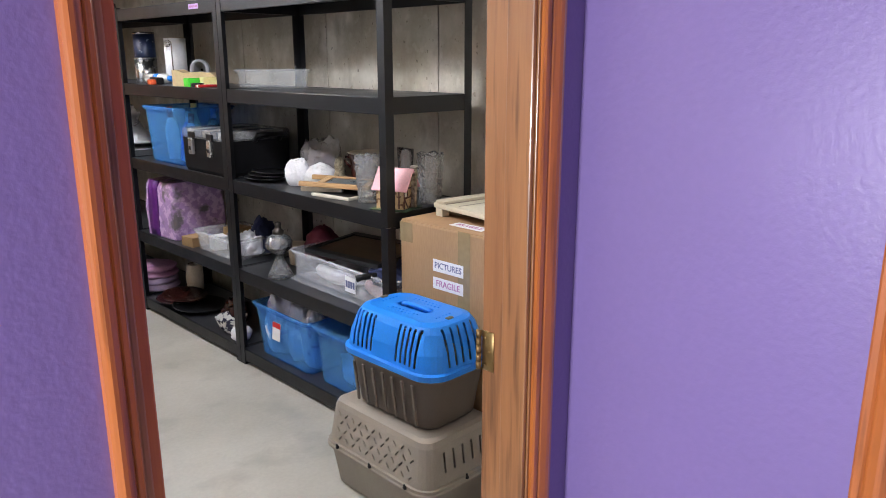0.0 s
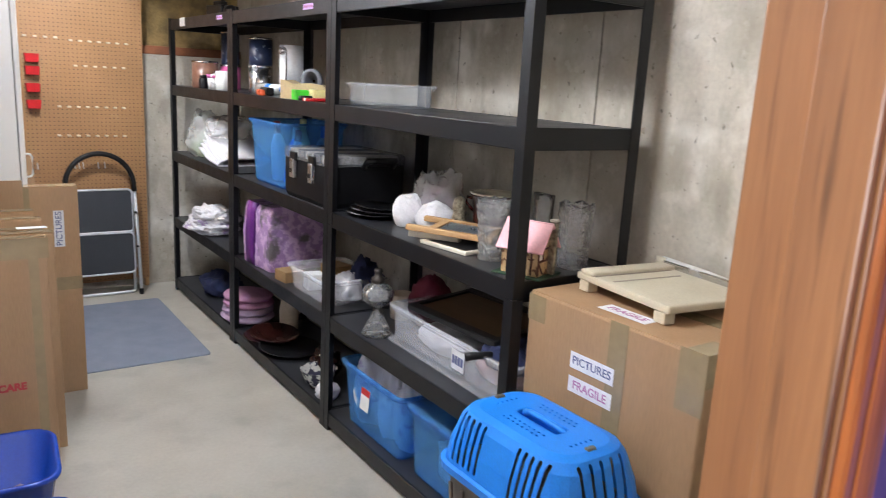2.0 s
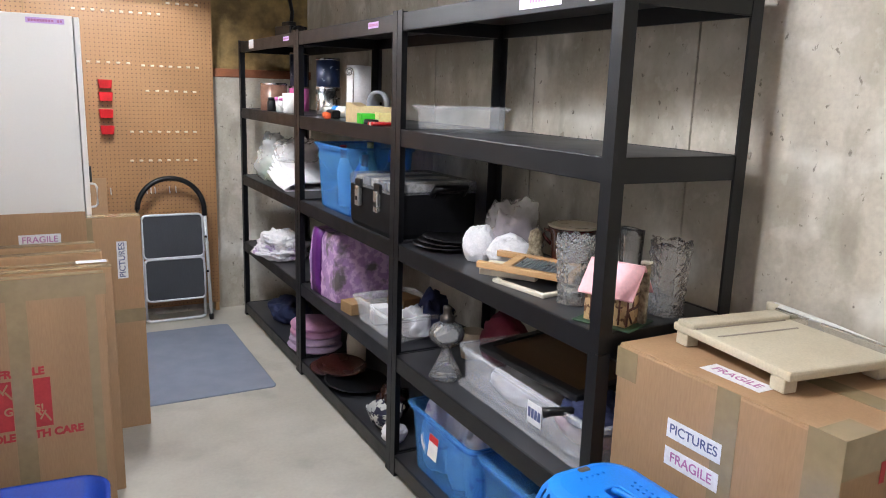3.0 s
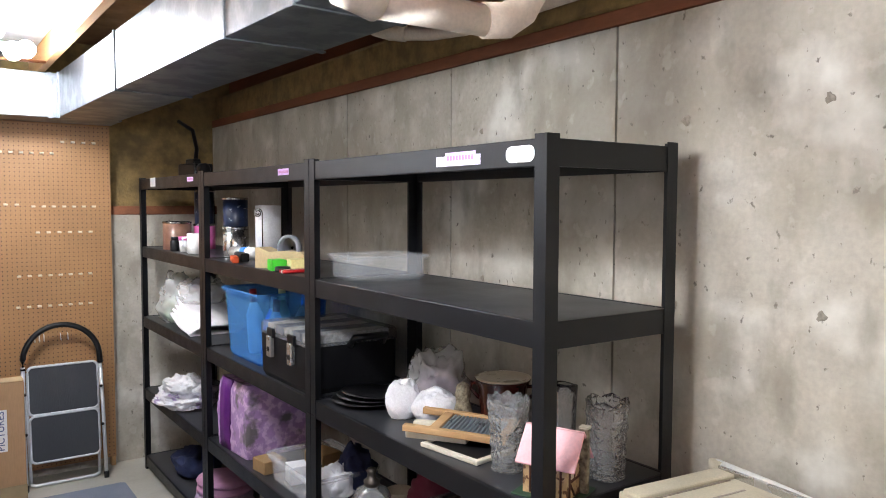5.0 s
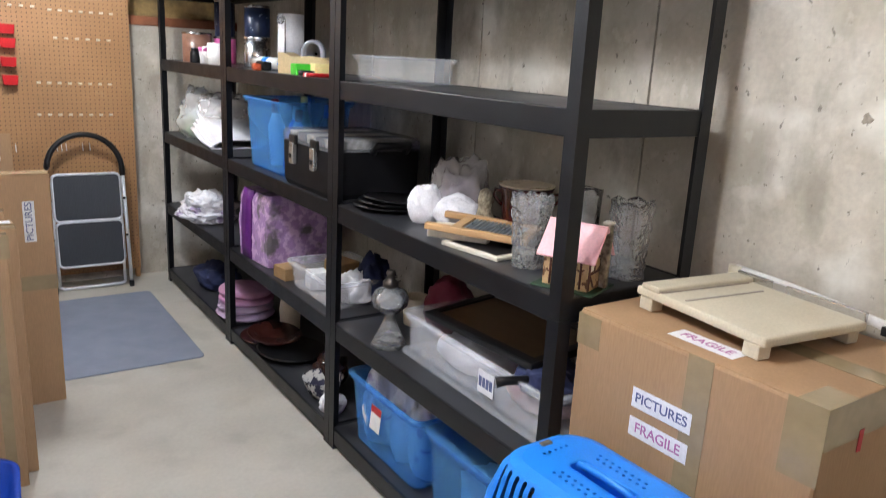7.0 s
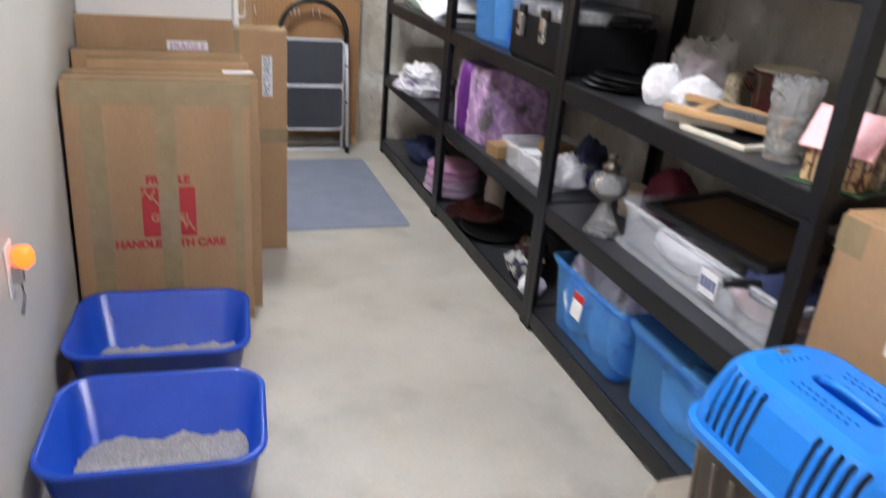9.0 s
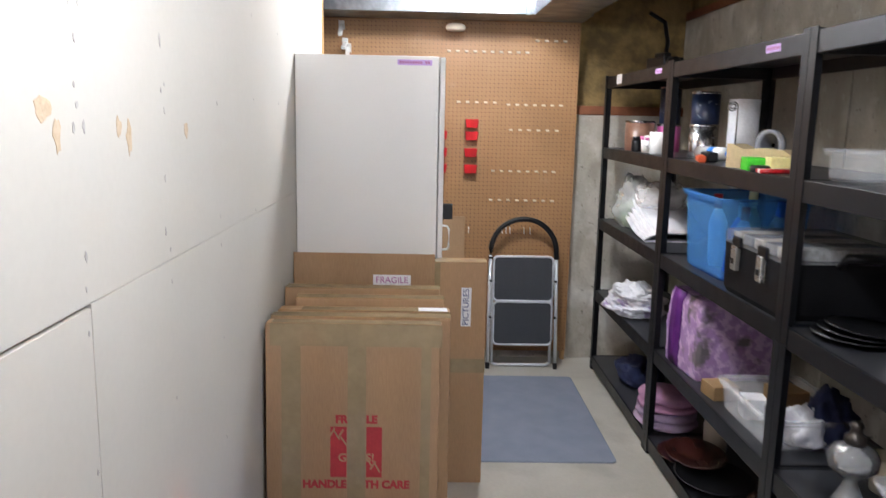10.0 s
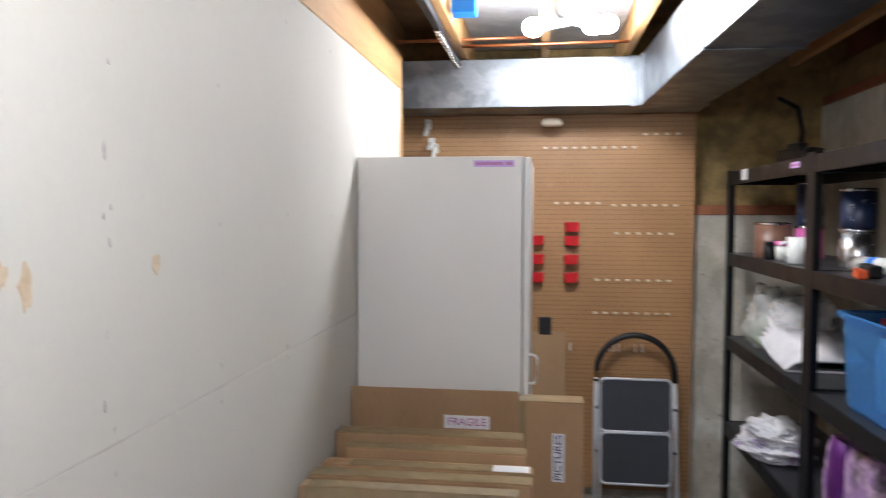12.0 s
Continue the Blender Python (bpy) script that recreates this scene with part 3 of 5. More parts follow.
part("upper_flap", block(0.143, 0.722, -0.004, -0.0015, 0.86, 1.006, 0.001, 1), CARD, tall)
paper_label(tall, 0.155, 0.045, pose(0.546, -0.0045, 0.895, *SOUTH), "FRAGILE", INK_RED, 0.036)
paper_label(tall, 0.165, 0.042, pose(0.855, -0.0013, 0.785, 90, -90, 0), "PICTURES", INK, 0.036)

cab = thing("storage_cabinet", "tall white melamine storage cabinet with closed door", "cabinet", pose(XL + 0.004, 3.53, 0))
part("body", block(0, 0.585, 0, 0.72, 0.0, 1.803, 0.002), CABINET, cab)
cab_door = part("door", block(0.589, 0.611, 0.0, 0.72, 0.06, 1.80, 0.003), CABINET, cab)
hb = tube([(0.611, 0.05, 1.0), (0.632, 0.05, 1.003), (0.640, 0.05, 1.015), (0.640, 0.05, 1.09), (0.632, 0.05, 1.102), (0.611, 0.05, 1.105)], 0.005, 10)
part("handle", hb, WHITE_PLASTIC, cab_door, "white bow handle")
paper_label(cab, 0.14, 0.022, pose(0.485, -0.0005, 1.778, *SOUTH), "xxxxxxxxx xx", INK_RED, 0.02, LABEL_LILAC, False)
lean = thing("leaning_board", "brown hardboard offcut leaning on the pegboard", "board", pose(0.80, 5.05, 0.0, -4, 0, 0))
part("board", block(-0.12, 0.13, -0.01, 0.01, 0.0, 0.95, 0.002), CARD, lean)
part("clip", block(-0.02, 0.05, -0.012, 0.012, 0.93, 1.03, 0.004), DARK, lean)

mat = tagged(new("floor_mat", mesh_of("floor_mat", loft([loop(0.70, 1.17, 0.03, 0.0), loop(0.70, 1.17, 0.03, 0.005), loop(0.692, 1.162, 0.03, 0.007)], smooth=False), GREY_MAT)), "thin blue-grey rubber floor mat", "mat")
mat.matrix_basis = pose(1.238, 4.215, 0.0, 0, 0, 0)



def pegboard_material():
    """Hardboard with a one-inch grid of dark round holes."""
    m = PEG.copy()
    m.name = "perforated hardboard"
    n, l = m.node_tree.nodes, m.node_tree.links
    p = n["Principled BSDF"]
    src = p.inputs["Base Color"].links[0].from_socket
    co = n.new("ShaderNodeTexCoord")
    sep = n.new("ShaderNodeSeparateXYZ")
    l.new(co.outputs["Object"], sep.inputs[0])
    parts = []
    for axis in (0, 2):
        mod = n.new("ShaderNodeMath")
        mod.operation = "PINGPONG"
        mod.inputs[1].default_value = 0.0127
        l.new(sep.outputs[axis], mod.inputs[0])
        sq = n.new("ShaderNodeMath")
        sq.operation = "POWER"
        sq.inputs[1].default_value = 2
        l.new(mod.outputs[0], sq.inputs[0])
        parts.append(sq)
    add = n.new("ShaderNodeMath")
    add.operation = "ADD"
    l.new(parts[0].outputs[0], add.inputs[0])
    l.new(parts[1].outputs[0], add.inputs[1])
    less = n.new("ShaderNodeMath")
    less.operation = "LESS_THAN"
    less.inputs[1].default_value = 0.0034 ** 2
    l.new(add.outputs[0], less.inputs[0])
    k = n.new("ShaderNodeMix")
    k.data_type = "RGBA"
    l.new(less.outputs[0], k.inputs[0])
    l.new(src, k.inputs[6])
    k.inputs[7].default_value = rgb((0.045, 0.022, 0.01))
    l.new(k.outputs[2], p.inputs["Base Color"])
    return m


PEGBOARD = pegboard_material()
structure("trim_pegboard", block(0.545, 1.614, YE - 0.055, YE - 0.05, 0.06, 2.30), PEGBOARD, "brown perforated hardboard pegboard", "pegboard")
structure("trim_pegboard_left", block(-0.9, 0.542, YE - 0.055, YE - 0.05, 0.06, 2.30), PEGBOARD, "brown perforated hardboard pegboard", "pegboard")
structure("trim_furring", block(1.586, 1.612, YE - 0.049, YE - 0.001, 0.0, 2.2, 0.002), LUMBER, "pine furring strip behind the pegboard", "trim")
PEG_Y = YE - 0.055

# ---- ducts, pipes, lamps ----
SKEW = pose(1.275, 4.77, 0, 0, 0, 1.6) @ pose(-1.275, -4.77, 0)
DUCT_Z = 2.145
duct = thing("main_duct", "galvanised sheet steel heating duct under the ceiling", "duct")
part("trunk", block(1.275, 1.59, 2.252, 4.768, DUCT_Z, 2.39, 0.003, turn=SKEW), GALV, duct)
part("trunk", block(1.275, 1.59, 1.45, 2.25, DUCT_Z, 2.39, 0.003, turn=SKEW), GALV, duct)
part("cross_trunk", block(-0.6, 1.61, 4.77, 5.08, DUCT_Z, 2.39, 0.003), GALV, duct)
for y in (1.80, 2.25, 3.49):
    w = 1.59
    bm = bmesh.new()
    box(bm, 1.269, w + 0.006, y - 0.012, y + 0.012, DUCT_Z - 0.006, DUCT_Z, 0.002, turn=SKEW)
    box(bm, 1.268, 1.275, y - 0.012, y + 0.012, DUCT_Z - 0.006, 2.392, 0.002, turn=SKEW)
    part("seam", bm, GALV, duct)
part("seam", block(1.225, 1.252, 4.761, 4.77, DUCT_Z - 0.006, 2.392, 0.003), GALV, duct)
part("seam", block(1.268, 1.275, 4.71, 4.74, DUCT_Z - 0.006, 2.392, 0.002, turn=SKEW), GALV, duct)

pipe = thing("drain_pipe", "cream plastic drain pipe with elbows hung under the joists", "pipe")
part("pipe", tube([(1.345, 1.395, 2.062), (1.62, 1.375, 2.058)], 0.033, 20), PVC, pipe)
part("elbow", tube([(1.235, 1.33, 2.42), (1.235, 1.34, 2.20), (1.245, 1.355, 2.12), (1.275, 1.38, 2.072), (1.35, 1.395, 2.062)], 0.039, 20), PVC, pipe)
part("elbow", tube([(1.60, 1.376, 2.058), (1.655, 1.368, 2.064), (1.69, 1.36, 2.09), (1.71, 1.35, 2.13), (1.715, 1.345, 2.20), (1.715, 1.345, 2.42)], 0.038, 20), PVC, pipe)
thin = thing("white_pipe", "thin white plastic pipe strapped along the sill", "pipe")
part("pipe", tube([(2.06, 2.62, 2.34), (2.12, 2.56, 2.315), (2.20, 2.44, 2.305), (2.25, 2.3, 2.305), (2.255, 1.9, 2.31), (2.255, 0.3, 2.33)], 0.026, 14), PVC, thin)
part("elbow", tube([(2.03, 2.66, 2.37), (2.06, 2.62, 2.34), (2.10, 2.58, 2.322), (2.14, 2.53, 2.313)], 0.031, 14), PVC, thin)
part("strap", block(2.225, 2.293, 1.49, 1.51, 2.27, 2.345, 0.002), STEEL, thin)
wire = thing("loose_cable", "thin dark cable hanging along the sill", "cable")
part("cable", tube([(2.24, 2.18, 2.27), (2.24, 2.12, 2.30), (2.235, 2.05, 2.37), (2.23, 1.98, 2.41)], 0.003, 6), DARK, wire)
for z, x0, x1 in ((2.46, 0.41, 1.18), (2.49, 0.1, 0.78)):
    c = thing("copper_pipe", "thin copper pipe across the joists", "pipe")
    part("pipe", tube([(x0, 4.45, z - 0.075), (x1, 4.45, z - 0.07)], 0.008, 10), COPPER, c)
track = thing("hanging_chain", "dark metal chain rail hung from the joists", "rail")
part("rail", block(0.36, 0.39, 3.2, 4.66, 2.33, 2.36, 0.003), DARK, track)
for k in range(14):
    part("link", lathe([(0.010, 0.0), (0.014, 0.006), (0.010, 0.012)], 8), STEEL, track, m=pose(0.375, 3.9 + 0.055 * k, 2.318))
jb = thing("junction_box", "blue plastic electrical box on a joist", "electrical box", pose(0.475, 3.95, 2.40))
part("box", block(-0.05, 0.05, -0.05, 0.05, 0.0, 0.07, 0.006), BLUE_TOP, jb)


def bulb_fixture(place, turn, glass, hung_from=0.0):
    t = thing("ceiling_lamp", "white porcelain lamp holder with three lit globe bulbs", "lamp", pose(*place, 0, 0, turn))
    part("holder", lathe([(0.0, 0.08), (0.06, 0.08), (0.06, 0.06), (0.045, 0.03), (0.025, 0.025), (0.022, 0.0), (0.0, 0.0)], 24), WHITE_PLASTIC, t)
    if hung_from:
        part("stem", tube([(0, 0, 0.079), (0, 0, hung_from - place[2])], 0.012, 12), WHITE_PLASTIC, t)
    part("pull_cord", tube([(-0.07, 0, 0.09), (-0.075, 0, 0.03), (-0.05, 0.0, 0.0), (0.03, 0, -0.005)], 0.004, 8), WHITE_PLASTIC, t)
    for a, tilt in ((182, 8), (22, 0), (-62, 18)):
        d = Vector((math.cos(radians(a)), math.sin(radians(a)), -math.sin(radians(tilt))))
        part("socket", tube([d * 0.0, d * 0.07, d * 0.12], [0.016, 0.018, 0.02], 14), WHITE_PLASTIC, t)
        bm = bmesh.new()
        bmesh.ops.create_uvsphere(bm, u_segments=24, v_segments=14, radius=0.04)
        for f in bm.faces:
            f.smooth = True
        part("bulb", bm, glass, t, "lit white globe bulb", Matrix.Translation(d * 0.155))
    return t


bulb_fixture((0.905, 4.0, 2.375), 0, glow("lit bulb glass", BULB_COLOUR, BULB * 0.95))
bulb_fixture((0.90, 1.42, 2.15), 40, glow("lit nearer bulb glass", BULB_COLOUR, BULB * 0.74), 2.66)

# ---- pet carriers, paper cutter, ladder, tubs ----


def carve(bm, cutter):
    """bm with the cutter's volumes taken out, as a bmesh."""
    a = bpy.data.objects.new("a", bpy.data.meshes.new("a"))
    b = bpy.data.objects.new("b", bpy.data.meshes.new("b"))
    for o, g in ((a, bm), (b, cutter)):
        bmesh.ops.recalc_face_normals(g, faces=g.faces[:])
        g.to_mesh(o.data)
        g.free()
        scene.collection.objects.link(o)
    mod = a.modifiers.new("cut", "BOOLEAN")
    mod.object, mod.operation, mod.solver = b, "DIFFERENCE", "EXACT"
    bpy.context.view_layer.update()
    me = bpy.data.meshes.new_from_object(a.evaluated_get(bpy.context.evaluated_depsgraph_get()))
    out = bmesh.new()
    out.from_mesh(me)
    for o in (a, b):
        bpy.data.objects.remove(o)
    bpy.data.meshes.remove(me)
    return out


def hood(rings, t=0.004):
    """A closed shell, open below, from rings (w, d, r, z), going up and back down inside."""
    outer = [loop(w, d, r, z, 6) for w, d, r, z in rings]
    inner = [loop(w - 2 * t, d - 2 * t, r, z - (t if i == len(rings) - 1 else 0), 6) for i, (w, d, r, z) in enumerate(rings)][::-1]
    bm = loft(inner + outer, smooth=False)
    return bm


carrier = thing("pet_carrier", "small cat carrier with bright blue slotted top and grey-brown base", "pet carrier", pose(1.617, 1.035, 0.336, 0, 0, 1) @ Matrix.Diagonal((1.0, 1.0, 1.07, 1)))
low = [loop(0.22, 0.36, 0.05, 0.0, 6), loop(0.25, 0.39, 0.06, 0.012, 6), loop(0.29, 0.445, 0.07, 0.168, 6), loop(0.315, 0.475, 0.08, 0.176, 6), loop(0.315, 0.475, 0.08, 0.184, 6),
       loop(0.28, 0.435, 0.07, 0.184, 6), loop(0.24, 0.38, 0.05, 0.02, 6)]
base = part("base", loft(low), TAUPE, carrier, "grey-brown plastic base")
for sx in (-1, 1):
    for k in range(7):
        y = -0.15 + 0.05 * k
        part("rib", block(-0.004, 0.004, -0.006, 0.006, 0.02, 0.165, 0.002, 1, pose(sx * 0.139, y, 0, 0, sx * 7, 0)), TAUPE, base)
top = hood([(0.33, 0.49, 0.085, 0.185), (0.332, 0.492, 0.085, 0.203), (0.312, 0.470, 0.08, 0.207), (0.296, 0.452, 0.08, 0.26), (0.262, 0.415, 0.08, 0.318), (0.235, 0.385, 0.075, 0.338), (0.19, 0.34, 0.06, 0.346)])
cut = bmesh.new()
for sx in (-1, 1):
    for y0 in (-0.155, 0.065):
        for k in range(5):
            y = y0 + 0.023 * k
            box(cut, *sorted((sx * 0.100, sx * 0.20)), y - 0.0055, y + 0.0055, 0.216, 0.332, 0.003, 1)
for sy in (-1, 1):
    for k in range(5):
        x = -0.066 + 0.033 * k
        box(cut, x - 0.0055, x + 0.0055, *sorted((sy * 0.175, sy * 0.26)), 0.216, 0.332, 0.003, 1)
for sx in (-1, 1):
    for k in range(8):
        for r in range(2):
            lathe([(0.0046, 0.32), (0.0046, 0.37)], 8, (sx * (0.05 + 0.016 * r), -0.062 + 0.0175 * k + 0.008 * r, 0), cut)
for sy in (-1, 1):
    for k in range(5):
        lathe([(0.0046, 0.32), (0.0046, 0.37)], 8, (-0.032 + 0.016 * k, sy * 0.135, 0), cut)
top = carve(top, cut)
cut = block(-0.022, 0.022, -0.075, 0.075, 0.335, 0.37, 0.006, 2)
upper = part("top", carve(top, cut), BLUE_TOP, carrier, "bright blue slotted plastic top")
part("handle_well", loft([loop(0.04, 0.145, 0.01, 0.305), loop(0.044, 0.15, 0.012, 0.346), loop(0.05, 0.156, 0.014, 0.3475)], cap1=False, smooth=False), BLUE_TOP, upper)
part("handle", tube([(0.008, -0.075, 0.338), (0.008, -0.05, 0.345), (0.008, 0.0, 0.347), (0.008, 0.05, 0.345), (0.008, 0.075, 0.338)], 0.008, 10), BLUE_TOP, upper)
for sx in (-1, 1):
    part("band", block(-0.003, 0.003, -0.032, 0.032, 0.207, 0.33, 0.002, 1, pose(sx * 0.146, 0, 0.0, 0, 0, 0) @ pose(0, 0, 0.207, 0, -sx * 14, 0) @ pose(0, 0, -0.207)), BLUE_TOP, upper)
for sy in (-1, 1):
    part("latch", block(-0.015, 0.015, -0.008, 0.008, 0.335, 0.35, 0.003, 1, pose(0, sy * 0.165, 0)), TAUPE, upper)

crate = thing("pet_crate", "warm grey plastic pet kennel with lattice vents on the floor", "pet carrier", pose(1.600, 1.05, 0.0) @ Matrix.Diagonal((0.86, 0.93, 1, 1)))
low = [loop(0.36, 0.52, 0.06, 0.0, 6), loop(0.385, 0.55, 0.07, 0.01, 6), loop(0.425, 0.595, 0.07, 0.150, 6), loop(0.452, 0.622, 0.075, 0.153, 6), loop(0.452, 0.622, 0.075, 0.164, 6), loop(0.40, 0.57, 0.06, 0.164, 6), loop(0.36, 0.52, 0.05, 0.02, 6)]
part("base", loft(low), CRATE, crate, "warm grey lower shell")
top = hood([(0.445, 0.615, 0.075, 0.165), (0.445, 0.615, 0.075, 0.176), (0.425, 0.595, 0.06, 0.178), (0.375, 0.555, 0.05, 0.310), (0.360, 0.54, 0.05, 0.328), (0.32, 0.50, 0.05, 0.334)])
cut = bmesh.new()
rng = random.Random(4)
for sx in (-1, 1):
    for k in range(11):
        for r in range(4):
            y, z = -0.205 + 0.041 * k + (0.010 if r % 2 else -0.006), 0.200 + 0.029 * r
            box(cut, sx * 0.20 - 0.06, sx * 0.20 + 0.06, -0.011, 0.011, -0.0032, 0.0032, turn=pose(0, y, z, 45 if (k + r) % 2 else -45, 0, 0))
for sy in (-1, 1):
    for k in range(5):
        x = -0.10 + 0.05 * k
        box(cut, x - 0.005, x + 0.005, sy * 0.29 - 0.05, sy * 0.29 + 0.05, 0.215, 0.285)
upper = part("top", carve(top, cut), CRATE, crate, "warm grey upper shell with lattice vents")
for sx in (-1, 1):
    for y in (-0.2, 0.0, 0.2):
        part("bolt", lathe([(0.009, 0.0), (0.009, 0.006), (0.004, 0.010), (0.004, 0.016), (0.0, 0.016)], 10), DARK, crate, "black wing bolt", pose(sx * 0.222, y, 0.166, 0, sx * 25, 0))
for sy in (-1, 1):
    part("bolt", lathe([(0.009, 0.0), (0.009, 0.006), (0.004, 0.010), (0.004, 0.016), (0.0, 0.016)], 10), DARK, crate, "black wing bolt", pose(0.0, sy * 0.306, 0.166))

cutter = thing("paper_cutter", "aged cream plastic guillotine paper cutter on a moving box", "paper cutter", pose(2.06, 1.07, BOX_H + 0.0045, 0, 0, -7) @ Matrix.Diagonal((1, 1.13, 1, 1)))
part("table", block(-0.155, 0.155, -0.165, 0.165, 0.030, 0.052, 0.006, 2), CREAM, cutter)
for x in (-0.135, 0.135):
    for y in (-0.135, 0.135):
        part("foot", block(x - 0.018, x + 0.018, y - 0.018, y + 0.018, 0.0, 0.031, 0.003), CREAM, cutter)
part("ruler_bar", block(-0.157, 0.150, 0.098, 0.150, 0.050, 0.064, 0.005, 2), CREAM, cutter)
part("ruler_edge", block(-0.150, 0.13, 0.094, 0.098, 0.0515, 0.055, 0.001, 1), CRATE, cutter)
part("groove", block(-0.135, 0.11, 0.040, 0.046, 0.0522, 0.0535, 0.0005, 1), CRATE, cutter)
part("blade", block(0.150, 0.162, -0.16, 0.165, 0.048, 0.070, 0.003, 2), STEEL, cutter)
arm = part("arm", tube([(0.165, 0.16, 0.066), (0.168, 0.0, 0.064), (0.172, -0.18, 0.05), (0.172, -0.24, 0.045)], [0.012, 0.010, 0.011, 0.016], 10), WHITE_PLASTIC, cutter)
part("pivot", lathe([(0.016, -0.02), (0.016, 0.012), (0.0, 0.012)], 14), CREAM, cutter, m=pose(0.158, 0.158, 0.064))
for x in (-0.02, 0.02, 0.06):
    part("clip", block(x - 0.004, x + 0.004, -0.02, 0.02, 0.0, 0.02, 0.001, 1, pose(0.17, -0.215, 0.035)), DARK, cutter)


def ladder():
    t = thing("step_ladder", "folded white-grey two-step ladder leaning on the pegboard", "ladder", pose(1.302, 4.95, 0.0, -7.0, 0, 0))
    for sx in (-1, 1):
        part("leg", tube([(sx * 0.215, 0, 0.0), (sx * 0.213, 0.0, 0.40), (sx * 0.208, 0.0, 0.72)], 0.011, 12), SILVER_PAINT, t)
        part("foot", lathe([(0.014, 0.0), (0.015, 0.035), (0.012, 0.04)], 12), DARK, t, m=pose(sx * 0.215, 0, 0))
        part("rear_leg", tube([(sx * 0.185, 0.045, 0.03), (sx * 0.192, 0.03, 0.55)], 0.009, 10), SILVER_PAINT, t)
        for z in (0.33, 0.56):
            part("rivet", lathe([(0.008, -0.008), (0.008, 0.008)], 10), DARK, t, m=pose(sx * 0.205, -0.012, z, 90, 0, 0))
    bow = [(-0.208, 0, 0.70)] + arc((0, 0, 0.745), 0.207, 175, 5, 18) + [(0.208, 0, 0.70)]
    part("grip", tube(bow, 0.0165, 14), DARK, t, "black foam grip")
    part("cross_bar", tube([(-0.185, 0.045, 0.03), (-0.16, 0.042, 0.018), (0.16, 0.042, 0.018), (0.185, 0.045, 0.03)], 0.010, 10), SILVER_PAINT, t)
    for z0, z1, w in ((0.435, 0.715, 0.188), (0.158, 0.428, 0.185)):
        step = part("step", tube([(x, -0.012, z) for x, z, _ in [(a, (z0 + z1) / 2 + b, 0) for a, b, c in loop(2 * w, z1 - z0, 0.03, 0, 5)]], 0.008, 8, closed=True), SILVER_PAINT, t)
        ring = [(a, b) for a, b, c in loop(2 * w - 0.012, z1 - z0 - 0.012, 0.026, 0, 5)]
        bm = loft([[(a, -0.016, (z0 + z1) / 2 + b) for a, b in ring], [(a, -0.008, (z0 + z1) / 2 + b) for a, b in ring]], smooth=False)
        part("tread", bm, TREAD, step, "dark grey ribbed tread")
    return t


TREAD = surface("dark grey rubber tread", (0.028, 0.031, 0.038), (0.036, 0.039, 0.046), 9, 0.6, 0.4, 300, stretch=(1, 1, 0.1))
ladder()


def litter_tub(y, level, turn):
    t = thing("litter_tub", "royal blue plastic litter pan with grey litter", "tub", pose(0.428, y, 0.0, 0, 0, turn) @ Matrix.Diagonal((1.05, 1.03, 1.04, 1)), group="litter pans by the wall")
    w, d, h, n = 0.50, 0.40, 0.225, 6

    def dip(ring, amount):
        return [(x, yy, z + amount * (0.5 - 0.5 * math.cos(2 * math.pi * (x / w + 0.5)))) for x, yy, z in ring]
    rings = [loop(0.38, 0.29, 0.05, 0.0, n), loop(0.41, 0.31, 0.06, 0.012, n), loop(0.475, 0.375, 0.075, h - 0.018, n), dip(loop(0.498, 0.398, 0.085, h - 0.016, n), 0.006), dip(loop(0.502, 0.402, 0.085, h - 0.006, n), 0.006),
             dip(loop(0.492, 0.392, 0.082, h, n), 0.006), loop(0.468, 0.368, 0.072, h - 0.002, n), loop(0.405, 0.305, 0.055, 0.016, n)]
    part("pan", loft(rings, smooth=True), BLUE_TUB, t)
    bm = bmesh.new()
    bmesh.ops.create_grid(bm, x_segments=60, y_segments=46, size=0.5)
    for v in bm.verts:
        x, yy = v.co.x, v.co.y
        e = max(abs(x), abs(yy)) * 2
        z = level + 0.020 * noise.noise(Vector((x * 6, yy * 6, y * 5))) + 0.010 * noise.noise(Vector((x * 17, yy * 17, y))) + 0.004 * noise.noise(Vector((x * 60, yy * 60, y)))
        v.co = Vector((x * 0.42, yy * 0.33, max(0.018, z - 0.01 * e ** 4)))
    for f in bm.faces:
        f.smooth = True
    part("litter", bm, LITTER, t, "clumped grey litter")


litter_tub(1.89, 0.055, -4)
litter_tub(2.395, 0.05, -4)

plug = thing("night_light", "glowing orange night light in a white wall outlet", "night light", pose(XL, 1.96, 0.64))
part("outlet_plate", block(0.0002, 0.005, -0.035, 0.035, -0.075, 0.045, 0.002), WHITE_PLASTIC, plug)
part("holder", block(0.005, 0.028, -0.014, 0.014, -0.05, -0.005, 0.004), STEEL, plug)
part("shade", lathe([(0.010, -0.012), (0.022, 0.0), (0.024, 0.018), (0.018, 0.035), (0.0, 0.042)], 14, (0.032, 0, 0)), GLOW_ORANGE, plug, "glowing orange shade")
part("cord", tube([(0.02, 0.0, -0.05), (0.022, 0.004, -0.09), (0.014, -0.004, -0.13)], 0.004, 8), STEEL, plug)

# ---- wall and pegboard details ----


def peg_row(x0, x1, z, n):
    t = thing("peg_strip", "row of small cream plastic tool pegs on the pegboard", "hooks", pose(x0, PEG_Y, z), group="rows of pegs")
    me = mesh_of("peg", block(-0.011, 0.011, -0.014, 0.0, -0.006, 0.006, 0.002, 1), PEG_CREAM)
    for k in range(n):
        piece("peg", me, t, pose((x1 - x0) * k / (n - 1), 0, 0))


